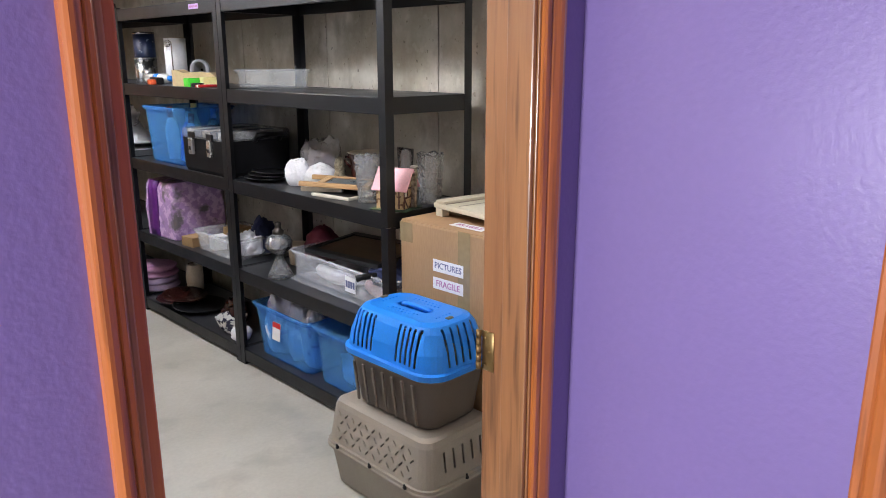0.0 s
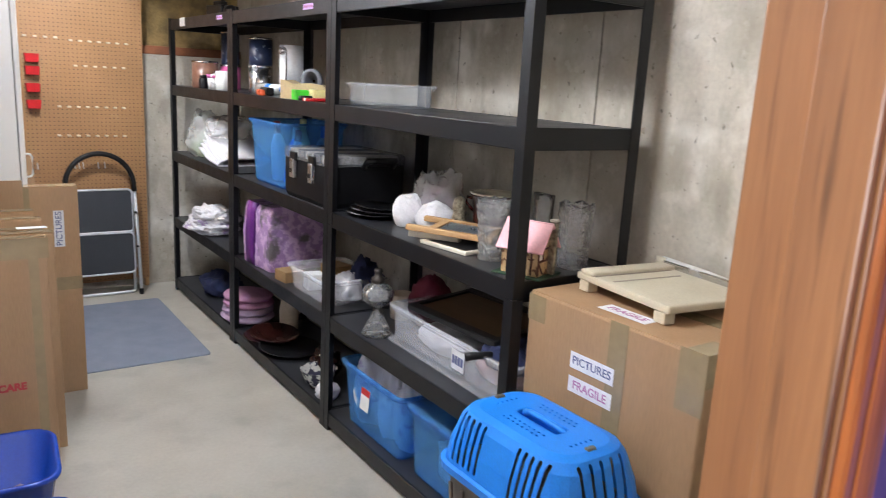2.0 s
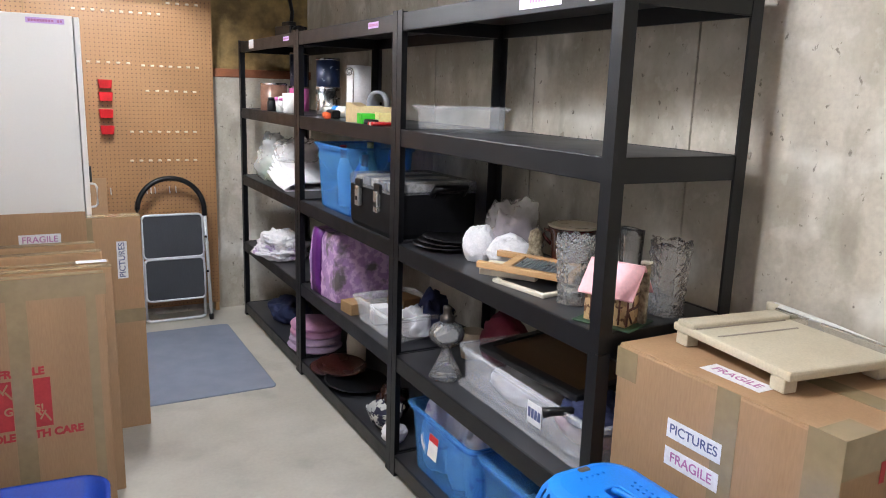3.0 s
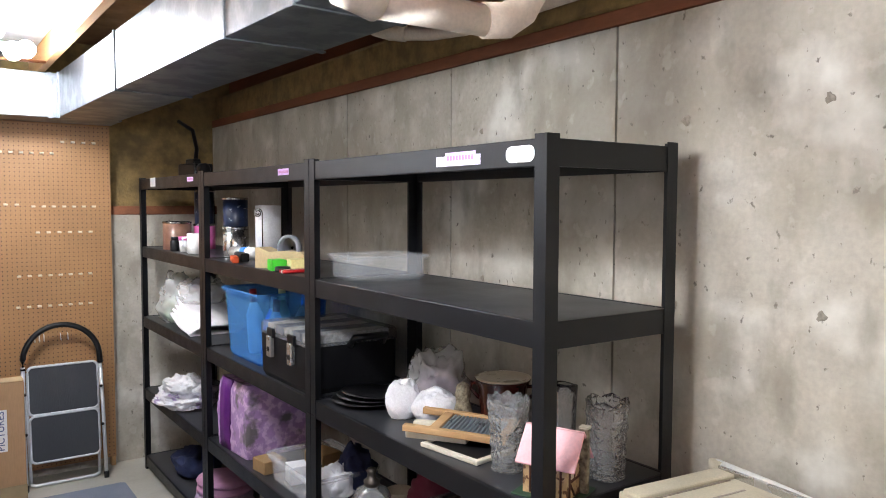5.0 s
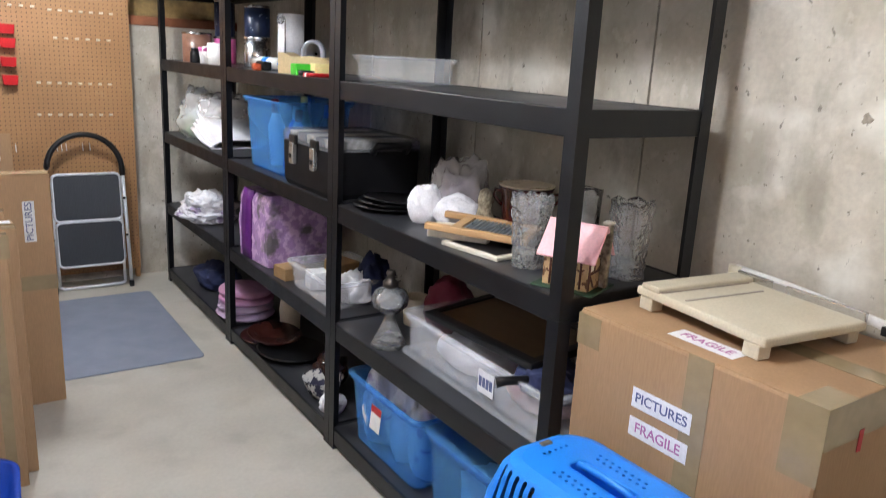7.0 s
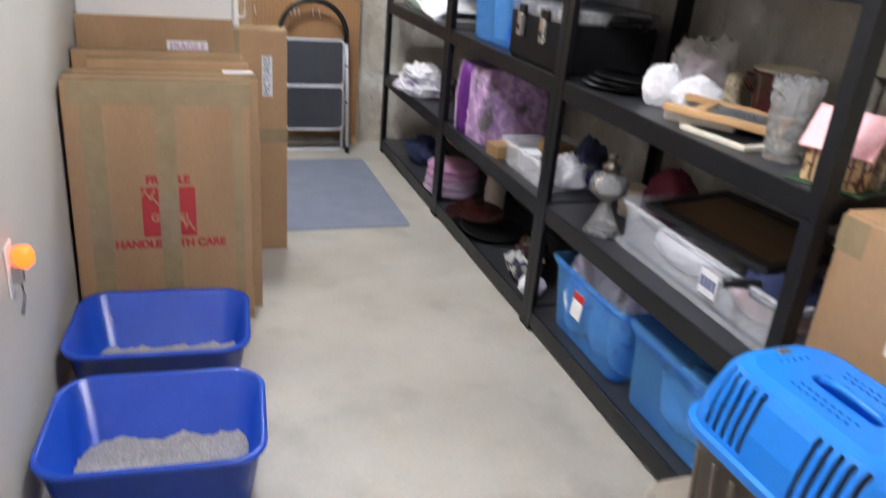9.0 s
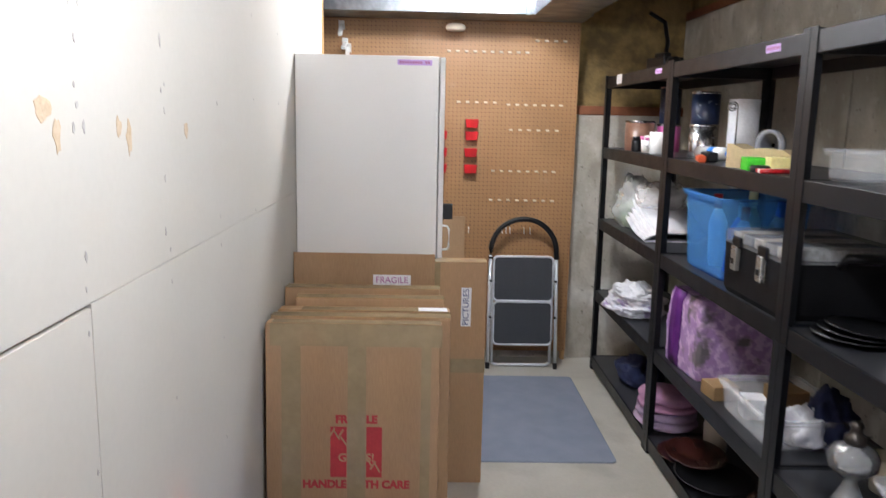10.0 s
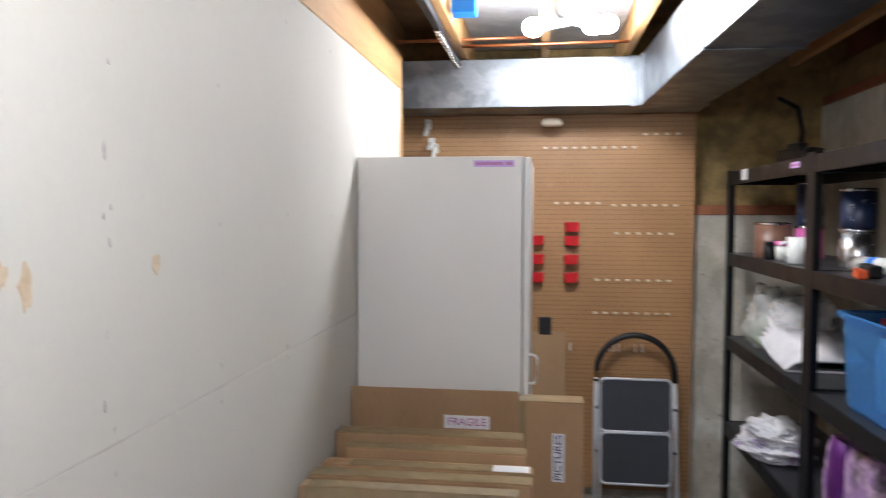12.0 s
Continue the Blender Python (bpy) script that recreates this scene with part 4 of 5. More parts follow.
for row in ((0.807, 1.289, 1.968, 10), (1.348, 1.521, 2.04, 4), (0.872, 1.098, 1.662, 5), (1.184, 1.513, 1.651, 7), (1.204, 1.492, 1.496, 6), (1.10, 1.485, 1.238, 8), (1.091, 1.482, 1.054, 8)):
    peg_row(*row)


def red_bin(x, z):
    t = thing("parts_bin", "small red plastic parts bin hung on the pegboard", "bin", pose(x, PEG_Y, z), group="red bins")
    w, d, h = 0.082, 0.06, 0.052
    rings = [loop(w * 0.86, d * 0.8, 0.004, 0.0, 2, 0, -d / 2), loop(w, d, 0.005, h, 2, 0, -d / 2), loop(w - 0.005, d - 0.005, 0.004, h, 2, 0, -d / 2), loop(w * 0.86 - 0.006, d * 0.8 - 0.006, 0.003, 0.004, 2, 0, -d / 2)]
    part("tray", loft(rings, smooth=False), RED_PLASTIC, t)


for x, z in ((0.957, 1.505), (0.957, 1.429), (0.954, 1.325), (0.955, 1.224), (0.766, 1.431), (0.766, 1.326), (0.766, 1.224)):
    red_bin(x, z)
for k, x in enumerate((1.17, 1.195, 1.22, 1.31, 1.35, 0.955)):
    h = thing("peg_hook", "small white hook on the pegboard", "hook", pose(x, PEG_Y, 0.86), group="small hooks")
    part("hook", tube([(0, 0, 0.02), (0, -0.012, 0.018), (0, -0.014, -0.012), (0, -0.026, -0.018), (0, -0.030, -0.006)], 0.0028, 6), WHITE_PLASTIC, h)
for k, (z, tilt) in enumerate(((2.04, 35), (1.95, 20), (1.905, 35))):
    h = thing("wall_bracket", "white plastic bracket hung behind the stud", "bracket", pose(0.15 + 0.02 * k, PEG_Y - 0.066, z + 0.03, 0, tilt, -90))
    part("arm", block(-0.06, 0.06, -0.012, 0.012, -0.009, 0.009, 0.003), WHITE_PLASTIC, h)
    part("plate", block(-0.066, -0.058, -0.018, 0.018, -0.03, 0.03, 0.002), WHITE_PLASTIC, h)
vent = thing("smoke_detector", "round cream plastic fitting under the duct", "fitting", pose(0.84, 5.02, 2.075))
part("cap", lathe([(0.0, 0.0), (0.05, 0.0), (0.06, 0.012), (0.055, 0.03), (0.04, 0.04)], 22), PVC, vent)

TORN = surface("torn brown drywall paper", (0.50, 0.38, 0.25), (0.58, 0.46, 0.33), 30, 0.85, 0.3, 120)
SMUDGE = surface("grey scuffed filler", (0.36, 0.34, 0.32), (0.55, 0.53, 0.5), 60, 0.8, 0.3, 150)


def torn(y, z, w, h, seed, material=TORN):
    """A ragged torn patch in the drywall face."""
    rng2 = random.Random(seed)
    n = 14
    ring = []
    for k in range(n):
        a = 2 * math.pi * k / n
        q = 1 + rng2.uniform(-0.35, 0.2)
        ring.append((y + w / 2.4 * q * math.cos(a), z + h / 2 * q * math.sin(a)))
    return loft([[(XL + 0.0003, a, b) for a, b in ring], [(XL + 0.0012, y + (a - y) * 0.93, z + (b - z) * 0.93) for a, b in ring]], smooth=False)


patches = thing("wall_scars", "torn spots and screw marks on the drywall", "wall marks", kind="structure")
for k, (y, z, w, h) in enumerate(((1.50, 1.558, 0.06, 0.04), (1.537, 1.519, 0.032, 0.055), (1.761, 1.528, 0.028, 0.04), (1.805, 1.512, 0.034, 0.065), (2.135, 1.518, 0.034, 0.045))):
    part("torn_patch", torn(y, z, w, h, k), TORN, patches, "torn brown paper patch")
rng = random.Random(7)
marks = [(1.50, 1.735, 0.018, 0.045), (1.535, 1.735, 0.016, 0.04), (1.515, 1.665, 0.012, 0.016), (1.89, 1.70, 0.012, 0.03), (1.51, 1.565, 0.016, 0.012), (1.495, 1.53, 0.012, 0.022), (1.53, 1.53, 0.012, 0.022), (1.51, 1.325, 0.014, 0.02), (1.88, 1.31, 0.01, 0.02),
         (1.885, 1.60, 0.008, 0.012), (1.90, 1.56, 0.008, 0.016), (1.89, 1.42, 0.008, 0.016)]
marks = [(y + 0.095, z, w, h) for y, z, w, h in marks]
marks += [(y, z + rng.uniform(-0.02, 0.02), 0.008, 0.010) for y in (1.60, 2.0, 2.39, 2.8, 3.2) for z in (0.25, 0.65, 0.95, 1.215, 1.27, 1.6, 1.85, 2.1)]
for k, (y, z, w, h) in enumerate(marks):
    part("screw_mark", torn(y, z, w, h, 40 + k, SMUDGE), SMUDGE, patches, "small grey screw mark")

# ---- things on the shelves ----
GLASS = crystal("cut clear glass")
PLAIN_GLASS = crystal("plain clear glass", 0.15)
BOX_CLEAR = film_plastic("clear box plastic", (0.96, 0.97, 0.98), 0.10)
TUB_MILK = film_plastic("cloudy white tub plastic", (0.93, 0.94, 0.97), 0.20)
MILKY = film_plastic("milky clear plastic", (0.97, 0.97, 0.98), 0.22)
BLUE_CLEAR = film_plastic("translucent blue plastic", (0.22, 0.58, 0.95), 0.24)
SMOKE = film_plastic("cloudy clear plastic", (0.66, 0.67, 0.68), 0.16)
TOOL_BLACK = surface("black tool box plastic", (0.004, 0.004, 0.005), (0.007, 0.007, 0.008), 10, 0.5, spec=0.2)
LATCH = surface("pale zinc latch", (0.62, 0.62, 0.60), None, 12, 0.28, metal=0.85)
BAG = film_plastic("thin clear bag", (0.92, 0.91, 0.90), 0.30, 0.15)
CLOTH = surface("white cotton cloth", (0.80, 0.79, 0.81), (0.70, 0.69, 0.72), 14, 0.9, 0.5, 200)
CLOTH_PATTERN = surface("white cloth with lilac pattern", (0.78, 0.77, 0.80), (0.70, 0.68, 0.74), 9, 0.9, 0.5, 200, spots=(0.45, 0.36, 0.55), spot_scale=16, spot_at=(0.58, 0.64))
PINK_CLOTH = surface("mauve pink towel", (0.52, 0.27, 0.42), (0.44, 0.22, 0.36), 30, 0.95, 0.9, 300)
LILAC_CLOTH = surface("pale lilac towel", (0.48, 0.36, 0.50), (0.42, 0.31, 0.45), 30, 0.95, 0.9, 300)
NAVY = surface("navy blue fabric", (0.012, 0.018, 0.06), (0.02, 0.028, 0.085), 20, 0.9, 0.5, 200)
PURPLE_BAG = surface("lilac printed woven bag", (0.66, 0.46, 0.68), (0.42, 0.25, 0.50), 26, 0.35, 0.8, 60, spots=(0.14, 0.12, 0.13), spot_scale=9, spot_at=(0.56, 0.66), contrast=(0.44, 0.54))
PURPLE_DARK = surface("deep purple strap", (0.10, 0.012, 0.16), (0.14, 0.02, 0.2), 14, 0.45, 0.2, 90)
MAROON = surface("maroon fabric", (0.16, 0.008, 0.03), (0.12, 0.006, 0.022), 14, 0.7, 0.4, 150)
POT_RED = surface("red-brown glaze", (0.05, 0.006, 0.004), (0.03, 0.004, 0.003), 10, 0.14)
PALE_WOOD = surface("pale bare wood", (0.55, 0.34, 0.16), (0.46, 0.27, 0.12), 14, 0.55, 0.15, 120, stretch=(0.15, 1, 1))
CREAM_WOOD = surface("cream painted wood", (0.70, 0.65, 0.54), (0.64, 0.59, 0.48), 9, 0.55)
PINK_ROOF = surface("pale pink roof", (0.80, 0.42, 0.44), (0.74, 0.38, 0.40), 9, 0.5)
HOUSE = surface("cream patterned house wall", (0.55, 0.38, 0.20), (0.42, 0.27, 0.13), 40, 0.6, spots=(0.12, 0.05, 0.02), spot_scale=60, spot_at=(0.55, 0.6))
TIMBER = surface("dark red-brown trim", (0.10, 0.025, 0.012), (0.07, 0.018, 0.009), 20, 0.5)
STONE = surface("mottled chimney stone", (0.36, 0.31, 0.22), (0.10, 0.075, 0.045), 70, 0.7)
TAN = surface("tan plastic", (0.62, 0.48, 0.28), (0.57, 0.44, 0.25), 8, 0.4)
GREEN = surface("bright green plastic", (0.06, 0.62, 0.03), (0.05, 0.55, 0.03), 12, 0.4)
YELLOW = surface("pale yellow notes", (0.75, 0.68, 0.30), (0.7, 0.63, 0.27), 12, 0.6)
ORANGE = surface("orange red plastic", (0.72, 0.11, 0.03), (0.65, 0.09, 0.025), 12, 0.4)
PINK = surface("bright pink plastic", (0.70, 0.16, 0.42), (0.64, 0.13, 0.38), 12, 0.4)
BROWN_CAN = surface("copper brown printed tin", (0.16, 0.075, 0.05), (0.24, 0.13, 0.09), 18, 0.35)
BLUE_CAN = surface("dark blue printed tin", (0.008, 0.015, 0.04), (0.016, 0.028, 0.075), 25, 0.35, spots=(0.25, 0.28, 0.32), spot_scale=40, spot_at=(0.66, 0.7))
KRAFT = surface("brown shipping carton", (0.33, 0.20, 0.09), (0.28, 0.17, 0.075), 9, 0.7)
DARK_WOOD = surface("dark brown framed board", (0.13, 0.075, 0.035), (0.09, 0.05, 0.024), 7, 0.5, 0.2, 150, stretch=(1, 0.1, 1))
IVORY = surface("ivory ceramic", (0.62, 0.55, 0.42), (0.56, 0.49, 0.37), 8, 0.3)
LEATHER = surface("dark red-brown lacquer", (0.035, 0.009, 0.007), (0.025, 0.007, 0.006), 10, 0.25)
MILKY_GREY = surface("grey glossy tape", (0.28, 0.29, 0.34), None, 9, 0.25)
SCREEN = surface("ribbed zinc washboard", (0.36, 0.42, 0.46), (0.30, 0.36, 0.40), 10, 0.3, metal=0.6)
TIN_LID = surface("dark pewter cap", (0.10, 0.085, 0.075), (0.07, 0.06, 0.052), 10, 0.4, metal=0.8)
L1, L2, L3, L4, L5 = (z + 0.0006 for z in SHELF_Z)


def bin_of(name, label, cx, cy, z, w, d, h, material, taper=0.86, turn=0, r=0.035):
    t = thing(name, label, "storage bin", pose(cx, cy, z, 0, 0, turn))
    part("tub", tub(w, d, h, taper, r), material, t)
    edge = loop(w, d, r, h)
    part("rim", tube(list(edge) + [edge[0]], 0.005, 8), material, t)
    return t


def lump(name, label, category, cx, cy, z, w, d, h, seed, material, rough=0.3, sub=4, lumps=6.0, turn=0):
    ob = tagged(new(name, mesh_of(name, crumple(w, d, h, seed, rough, sub, lumps), material)), label, category)
    ob.matrix_basis = pose(cx, cy, z, 0, 0, turn)
    return ob


# shelf labels
for y, z, w, h, mat_l, parent_label in ((1.665, 1.790, 0.13, 0.030, LABEL_LILAC, "lilac"), (2.79, 1.792, 0.10, 0.024, LABEL_LILAC, "lilac"), (3.96, 1.795, 0.10, 0.022, LABEL_LILAC, "lilac")):
    t = thing("shelf_label", "lilac paper label taped on the shelf edge", "label", pose(SX + 0.0025, y, z, *WEST), group="shelf labels")
    part("paper", block(-w / 2, w / 2, -h / 2, h / 2, 0, 0.0008), mat_l, t)
    bm = bmesh.new()
    for k in range(9):
        x = -w * 0.4 + k * w * 0.1
        box(bm, x - w * 0.035, x + w * 0.035, -h * 0.2, h * 0.2, 0.0008, 0.0011)
    part("lettering", bm, INK_RED, t)
t = thing("shelf_label", "pale lilac strip of tape on the shelf edge", "label", pose(SX + 0.0022, 1.665, 1.783, *WEST), group="shelf labels")
part("tape", block(-0.105, 0.085, -0.013, 0.013, 0, 0.0006), LABEL_PALE, t)
t = thing("shelf_sticker", "rounded white oval sticker on the shelf edge", "label", pose(SX + 0.0024, 1.432, 1.787, *WEST))
part("sticker", loft([loop(0.10, 0.038, 0.018, 0.0), loop(0.10, 0.038, 0.018, 0.0008)], smooth=False), LABEL_WHITE, t)
t = thing("shelf_label", "white paper tag folded over the shelf edge", "label", pose(SX + 0.0024, 4.68, 1.80, *WEST), group="shelf labels")
part("paper", block(-0.06, 0.05, -0.03, 0.022, 0, 0.0008), PAPER, t)

# level 3, nearest unit
plates = thing("plate_stack", "stack of dark glossy plates on the shelf", "plates", pose(1.905, 2.41, L3))
for k in range(3):
    part("plate", lathe([(0.05, 0.0), (0.06, 0.004), (0.128 - 0.006 * k, 0.018), (0.130 - 0.006 * k, 0.021), (0.06, 0.009), (0.0, 0.007)], 32), DARK, plates, m=pose(0.006 * k, -0.012 * k, 0.012 * k, 0, 2 * k, 0))
lump("wrapped_cup", "crumpled white tissue round a small cup", "wrapping", 1.915, 2.195, L3, 0.115, 0.11, 0.125, 1.0, CLOTH, 0.13, 5, 6)
lump("wrapped_bowl", "crumpled white tissue round a bowl", "wrapping", 1.985, 2.10, L3, 0.16, 0.15, 0.10, 2.0, CLOTH, 0.11, 5, 6)
lump("plastic_bag", "clear plastic bag with pale dried petals", "bag", 2.09, 2.235, L3, 0.19, 0.22, 0.20, 3.0, BAG, 0.35)
lump("dried_petals", "mauve dried petals in a bag", "dried flowers", 2.09, 2.235, L3, 0.14, 0.16, 0.14, 3.5, LILAC_CLOTH, 0.4)
fig = thing("ceramic_figure", "small brown speckled ceramic figure", "figurine", pose(2.02, 2.0, L3))
part("body", lathe([(0.028, 0.0), (0.035, 0.03), (0.022, 0.075), (0.026, 0.10), (0.020, 0.13), (0.0, 0.142)], 18), STONE, fig)
pot = thing("glazed_pot", "glossy red-brown stoneware pot with two handles", "pot", pose(2.105, 1.905, L3))
part("pot", lathe([(0.055, 0.0), (0.068, 0.01), (0.072, 0.07), (0.078, 0.13), (0.086, 0.152), (0.088, 0.158), (0.080, 0.156), (0.070, 0.13), (0.064, 0.02), (0.0, 0.012)], 32), POT_RED, pot)
part("rim", lathe([(0.080, 0.156), (0.087, 0.160), (0.089, 0.164), (0.078, 0.164), (0.076, 0.152)], 32), IVORY, pot, "cream rim")
for a in (-50, 130):
    d = Vector((math.cos(radians(a)), math.sin(radians(a)), 0))
    part("handle", tube([d * 0.07 + Vector((0, 0, 0.135)), d * 0.10 + Vector((0, 0, 0.14)), d * 0.104 + Vector((0, 0, 0.12)), d * 0.075 + Vector((0, 0, 0.09))], 0.006, 8), POT_RED, pot)

panel = thing("framed_picture", "flat black picture in a white frame", "picture", pose(1.895, 1.80, L3, 0, 0, 8))
part("frame", carve(block(-0.09, 0.09, -0.115, 0.115, 0, 0.013, 0.003), block(-0.075, 0.075, -0.10, 0.10, 0.006, 0.03)), CREAM_WOOD, panel)
part("glass", block(-0.0748, 0.0748, -0.0998, 0.0998, 0.0062, 0.009), DARK, panel)
board = thing("washboard", "small wooden washboard with zinc ribs lying tilted", "washboard", pose(1.925, 1.885, L3 + 0.0135, 0, 3, -52))
for y in (-0.095, 0.095):
    part("rail", block(-0.15, 0.16, y - 0.012, y + 0.012, 0.022, 0.042, 0.003), PALE_WOOD, board)
part("cross_rail", block(-0.075, -0.045, -0.083, 0.083, 0.024, 0.040, 0.002), PALE_WOOD, board)
part("cross_rail", block(0.13, 0.155, -0.083, 0.083, 0.024, 0.040, 0.002), PALE_WOOD, board)
bm = bmesh.new()
for k in range(14):
    box(bm, -0.043 + 0.0125 * k, -0.034 + 0.0125 * k, -0.082, 0.082, 0.030, 0.036, 0.002, 1)
box(bm, -0.045, 0.13, -0.082, 0.082, 0.028, 0.031)
part("ribs", bm, SCREEN, board, "ribbed zinc sheet")
for x, y, a in ((-0.10, 0.04, 4), (-0.09, -0.06, -3)):
    t = thing("wood_block", "cream painted wooden block under the washboard", "wood block", pose(1.925, 1.885, L3 + 0.0135, 0, 0, -52) @ pose(x, y, 0, 0, 0, a))
    part("block", block(-0.06, 0.13, -0.016, 0.016, 0, 0.022, 0.003), CREAM_WOOD, t)


def cut_vase(name, label, x, y, z, r0, r1, h, teeth, depth, seed):
    t = thing(name, label, "vase", pose(x, y, z))
    off = Vector((seed, seed * 2.1, 0))

    def relief(a, zz):
        q = zz / 0.011 + 0.8 * noise.noise(Vector((2 * math.cos(a), 2 * math.sin(a), zz * 20)) + off)
        return 1 + depth * 0.8 * math.sin(9 * a + q) * math.sin(9 * a - q) + depth * 0.7 * noise.noise(Vector((5 * math.cos(a), 5 * math.sin(a), zz * 90)) + off)
    n, seg, rings = 44, 96, []
    for k in range(n + 1):
        zz = h * k / n
        r = r0 + (r1 - r0) * (k / n) ** 1.5
        rings.append([(r * relief(2 * math.pi * i / seg, zz) * math.cos(2 * math.pi * i / seg), r * relief(2 * math.pi * i / seg, zz) * math.sin(2 * math.pi * i / seg),
                       zz + (0.012 * abs(math.sin(teeth * math.pi * i / seg)) if k == n else 0)) for i in range(seg)])
    for k in range(n, -1, -4):
        zz = max(0.012, h * k / n)
        r = (r0 + (r1 - r0) * (k / n) ** 1.5) - 0.006
        rings.append([(r * math.cos(2 * math.pi * i / seg), r * math.sin(2 * math.pi * i / seg), zz + (0.011 * abs(math.sin(teeth * math.pi * i / seg)) if k == n else 0)) for i in range(seg)])
    part("vase", loft(rings), GLASS if depth else PLAIN_GLASS, t)


cut_vase("glass_vase", "cut crystal glass vase with scalloped rim", 1.882, 1.615, L3, 0.043, 0.056, 0.185, 10, 0.09, 1)
cut_vase("glass_pitcher", "tall cut crystal glass pitcher", 2.055, 1.425, L3, 0.045, 0.056, 0.195, 6, 0.09, 5)
cut_vase("glass_tumbler", "plain tall clear drinking glass", 2.075, 1.60, L3, 0.030, 0.036, 0.20, 1, 0.0, 9)


def cottage():
    t = thing("toy_cottage", "small timbered model cottage with a pink roof", "model house", pose(1.868, 1.425, L3, 0, 0, 22))
    part("lawn", block(-0.072, 0.072, -0.082, 0.082, 0, 0.006, 0.003), surface("dark green base", (0.02, 0.06, 0.025), None, 12, 0.6), t, "green base plate")
    wall = loft([[(-0.05, y, 0.006), (0.05, y, 0.006), (0.05, y, 0.085), (0, y, 0.150), (-0.05, y, 0.085)] for y in (-0.06, 0.06)], smooth=False)
    walls = part("wall", wall, HOUSE, t)
    for sx in (-1, 1):
        part("roof", block(-0.002, 0.100, -0.078, 0.078, 0, 0.006, 0.002, 1, pose(0, 0, 0.158, 0, 180 - 52 if sx < 0 else 52, 0)), PINK_ROOF, t, "pale pink roof side")
    part("chimney", block(0.012, 0.030, -0.081, -0.0605, 0.006, 0.165, 0.003), STONE, t)
    part("chimney_cap", block(0.010, 0.032, -0.083, -0.0585, 0.165, 0.171, 0.001, 1), CREAM_WOOD, t)
    for x0, z0, x1, z1 in ((-0.048, 0.05, 0.048, 0.05), (-0.048, 0.086, 0.048, 0.086), (-0.048, 0.01, -0.048, 0.085), (0.048, 0.01, 0.048, 0.085), (0.018, 0.012, 0.046, 0.048), (-0.018, 0.012, -0.046, 0.048), (0.018, 0.05, 0.018, 0.085), (-0.02, 0.05, -0.02, 0.085)):
        part("timber", tube([(x0, -0.0615, z0), (x1, -0.0615, z1)], 0.003, 6), TIMBER, walls)
    for y in (-0.04, 0.0, 0.04):
        part("timber", tube([(-0.0515, y, 0.01), (-0.0515, y, 0.085)], 0.003, 6), TIMBER, walls)
    for x, z in ((0.034, 0.066), (-0.035, 0.066)):
        part("window", block(x - 0.009, x + 0.009, -0.063, -0.0605, z - 0.010, z + 0.010), CREAM_WOOD, walls)


cottage()

# level 2, nearest unit
lampo = thing("oil_lamp", "clear glass oil lamp base with a dark burner cap", "oil lamp", pose(1.835, 2.262, L2))
part("base", lathe([(0.060, 0.0), (0.062, 0.006), (0.050, 0.03), (0.030, 0.07), (0.018, 0.10), (0.016, 0.115), (0.0, 0.116)], 30, shape=lambda a, z: 1 + 0.05 * math.cos(9 * a)), PLAIN_GLASS, lampo)
part("font", lathe([(0.014, 0.112), (0.034, 0.122), (0.062, 0.148), (0.065, 0.175), (0.052, 0.200), (0.028, 0.212), (0.020, 0.215), (0.017, 0.212), (0.024, 0.206), (0.047, 0.195), (0.060, 0.174), (0.057, 0.150), (0.027, 0.127), (0.0, 0.12)], 30, shape=lambda a, z: 1 + 0.02 * math.cos(14 * a)), PLAIN_GLASS, lampo)
part("burner", lathe([(0.021, 0.21), (0.027, 0.216), (0.028, 0.232), (0.016, 0.240), (0.014, 0.255), (0.018, 0.262), (0.014, 0.272), (0.0, 0.276)], 22), TIN_LID, lampo, "dark pewter burner cap")
part("wick_knob", tube([(0.0, 0.0, 0.226), (0.045, 0.01, 0.226)], 0.003, 6), TIN_LID, lampo)

lid = tagged(new("tub_lid", mesh_of("tub_lid", loft([loop(0.335, 0.79, 0.04, 0.0), loop(0.345, 0.80, 0.04, 0.004), loop(0.345, 0.80, 0.04, 0.012), loop(0.33, 0.785, 0.035, 0.0145)], smooth=False), TUB_MILK)), "white plastic tub lid lying under its tub", "lid")
lid.matrix_basis = pose(2.005, 1.80, L2, 0, 0, -1)
long_tub = bin_of("clear_tub", "long shallow clear plastic tub with pink things inside", 2.005, 1.80, L2 + 0.015, 0.345, 0.78, 0.135, TUB_MILK, 0.94, -1)
paper_label(long_tub, 0.075, 0.07, pose(-0.166, -0.10, 0.065, 90, 0, -90), "xxxx", INK, 0.02, None, False)
lump("pink_cloth", "pale pink cloth inside the clear tub", "cloth", 2.0, 1.60, L2 + 0.026, 0.24, 0.24, 0.085, 6, surface("pale pink cloth", (0.62, 0.40, 0.42), None, 12, 0.9, 0.4, 200), 0.2)
lump("grey_cloth", "grey-white cloth inside the clear tub", "cloth", 2.0, 1.93, L2 + 0.026, 0.25, 0.34, 0.07, 7, CLOTH, 0.25)
fr = thing("picture_frame", "dark wooden picture frame laid across the tub", "picture frame", pose(2.03, 1.83, L2 + 0.172, -4, -7, -3))
part("frame", carve(block(-0.15, 0.15, -0.30, 0.30, 0, 0.022, 0.004), block(-0.115, 0.115, -0.265, 0.265, 0.010, 0.05)), DARK, fr)
part("backing", block(-0.1148, 0.1148, -0.2648, 0.2648, 0.0102, 0.014), DARK_WOOD, fr, "brown backing board")
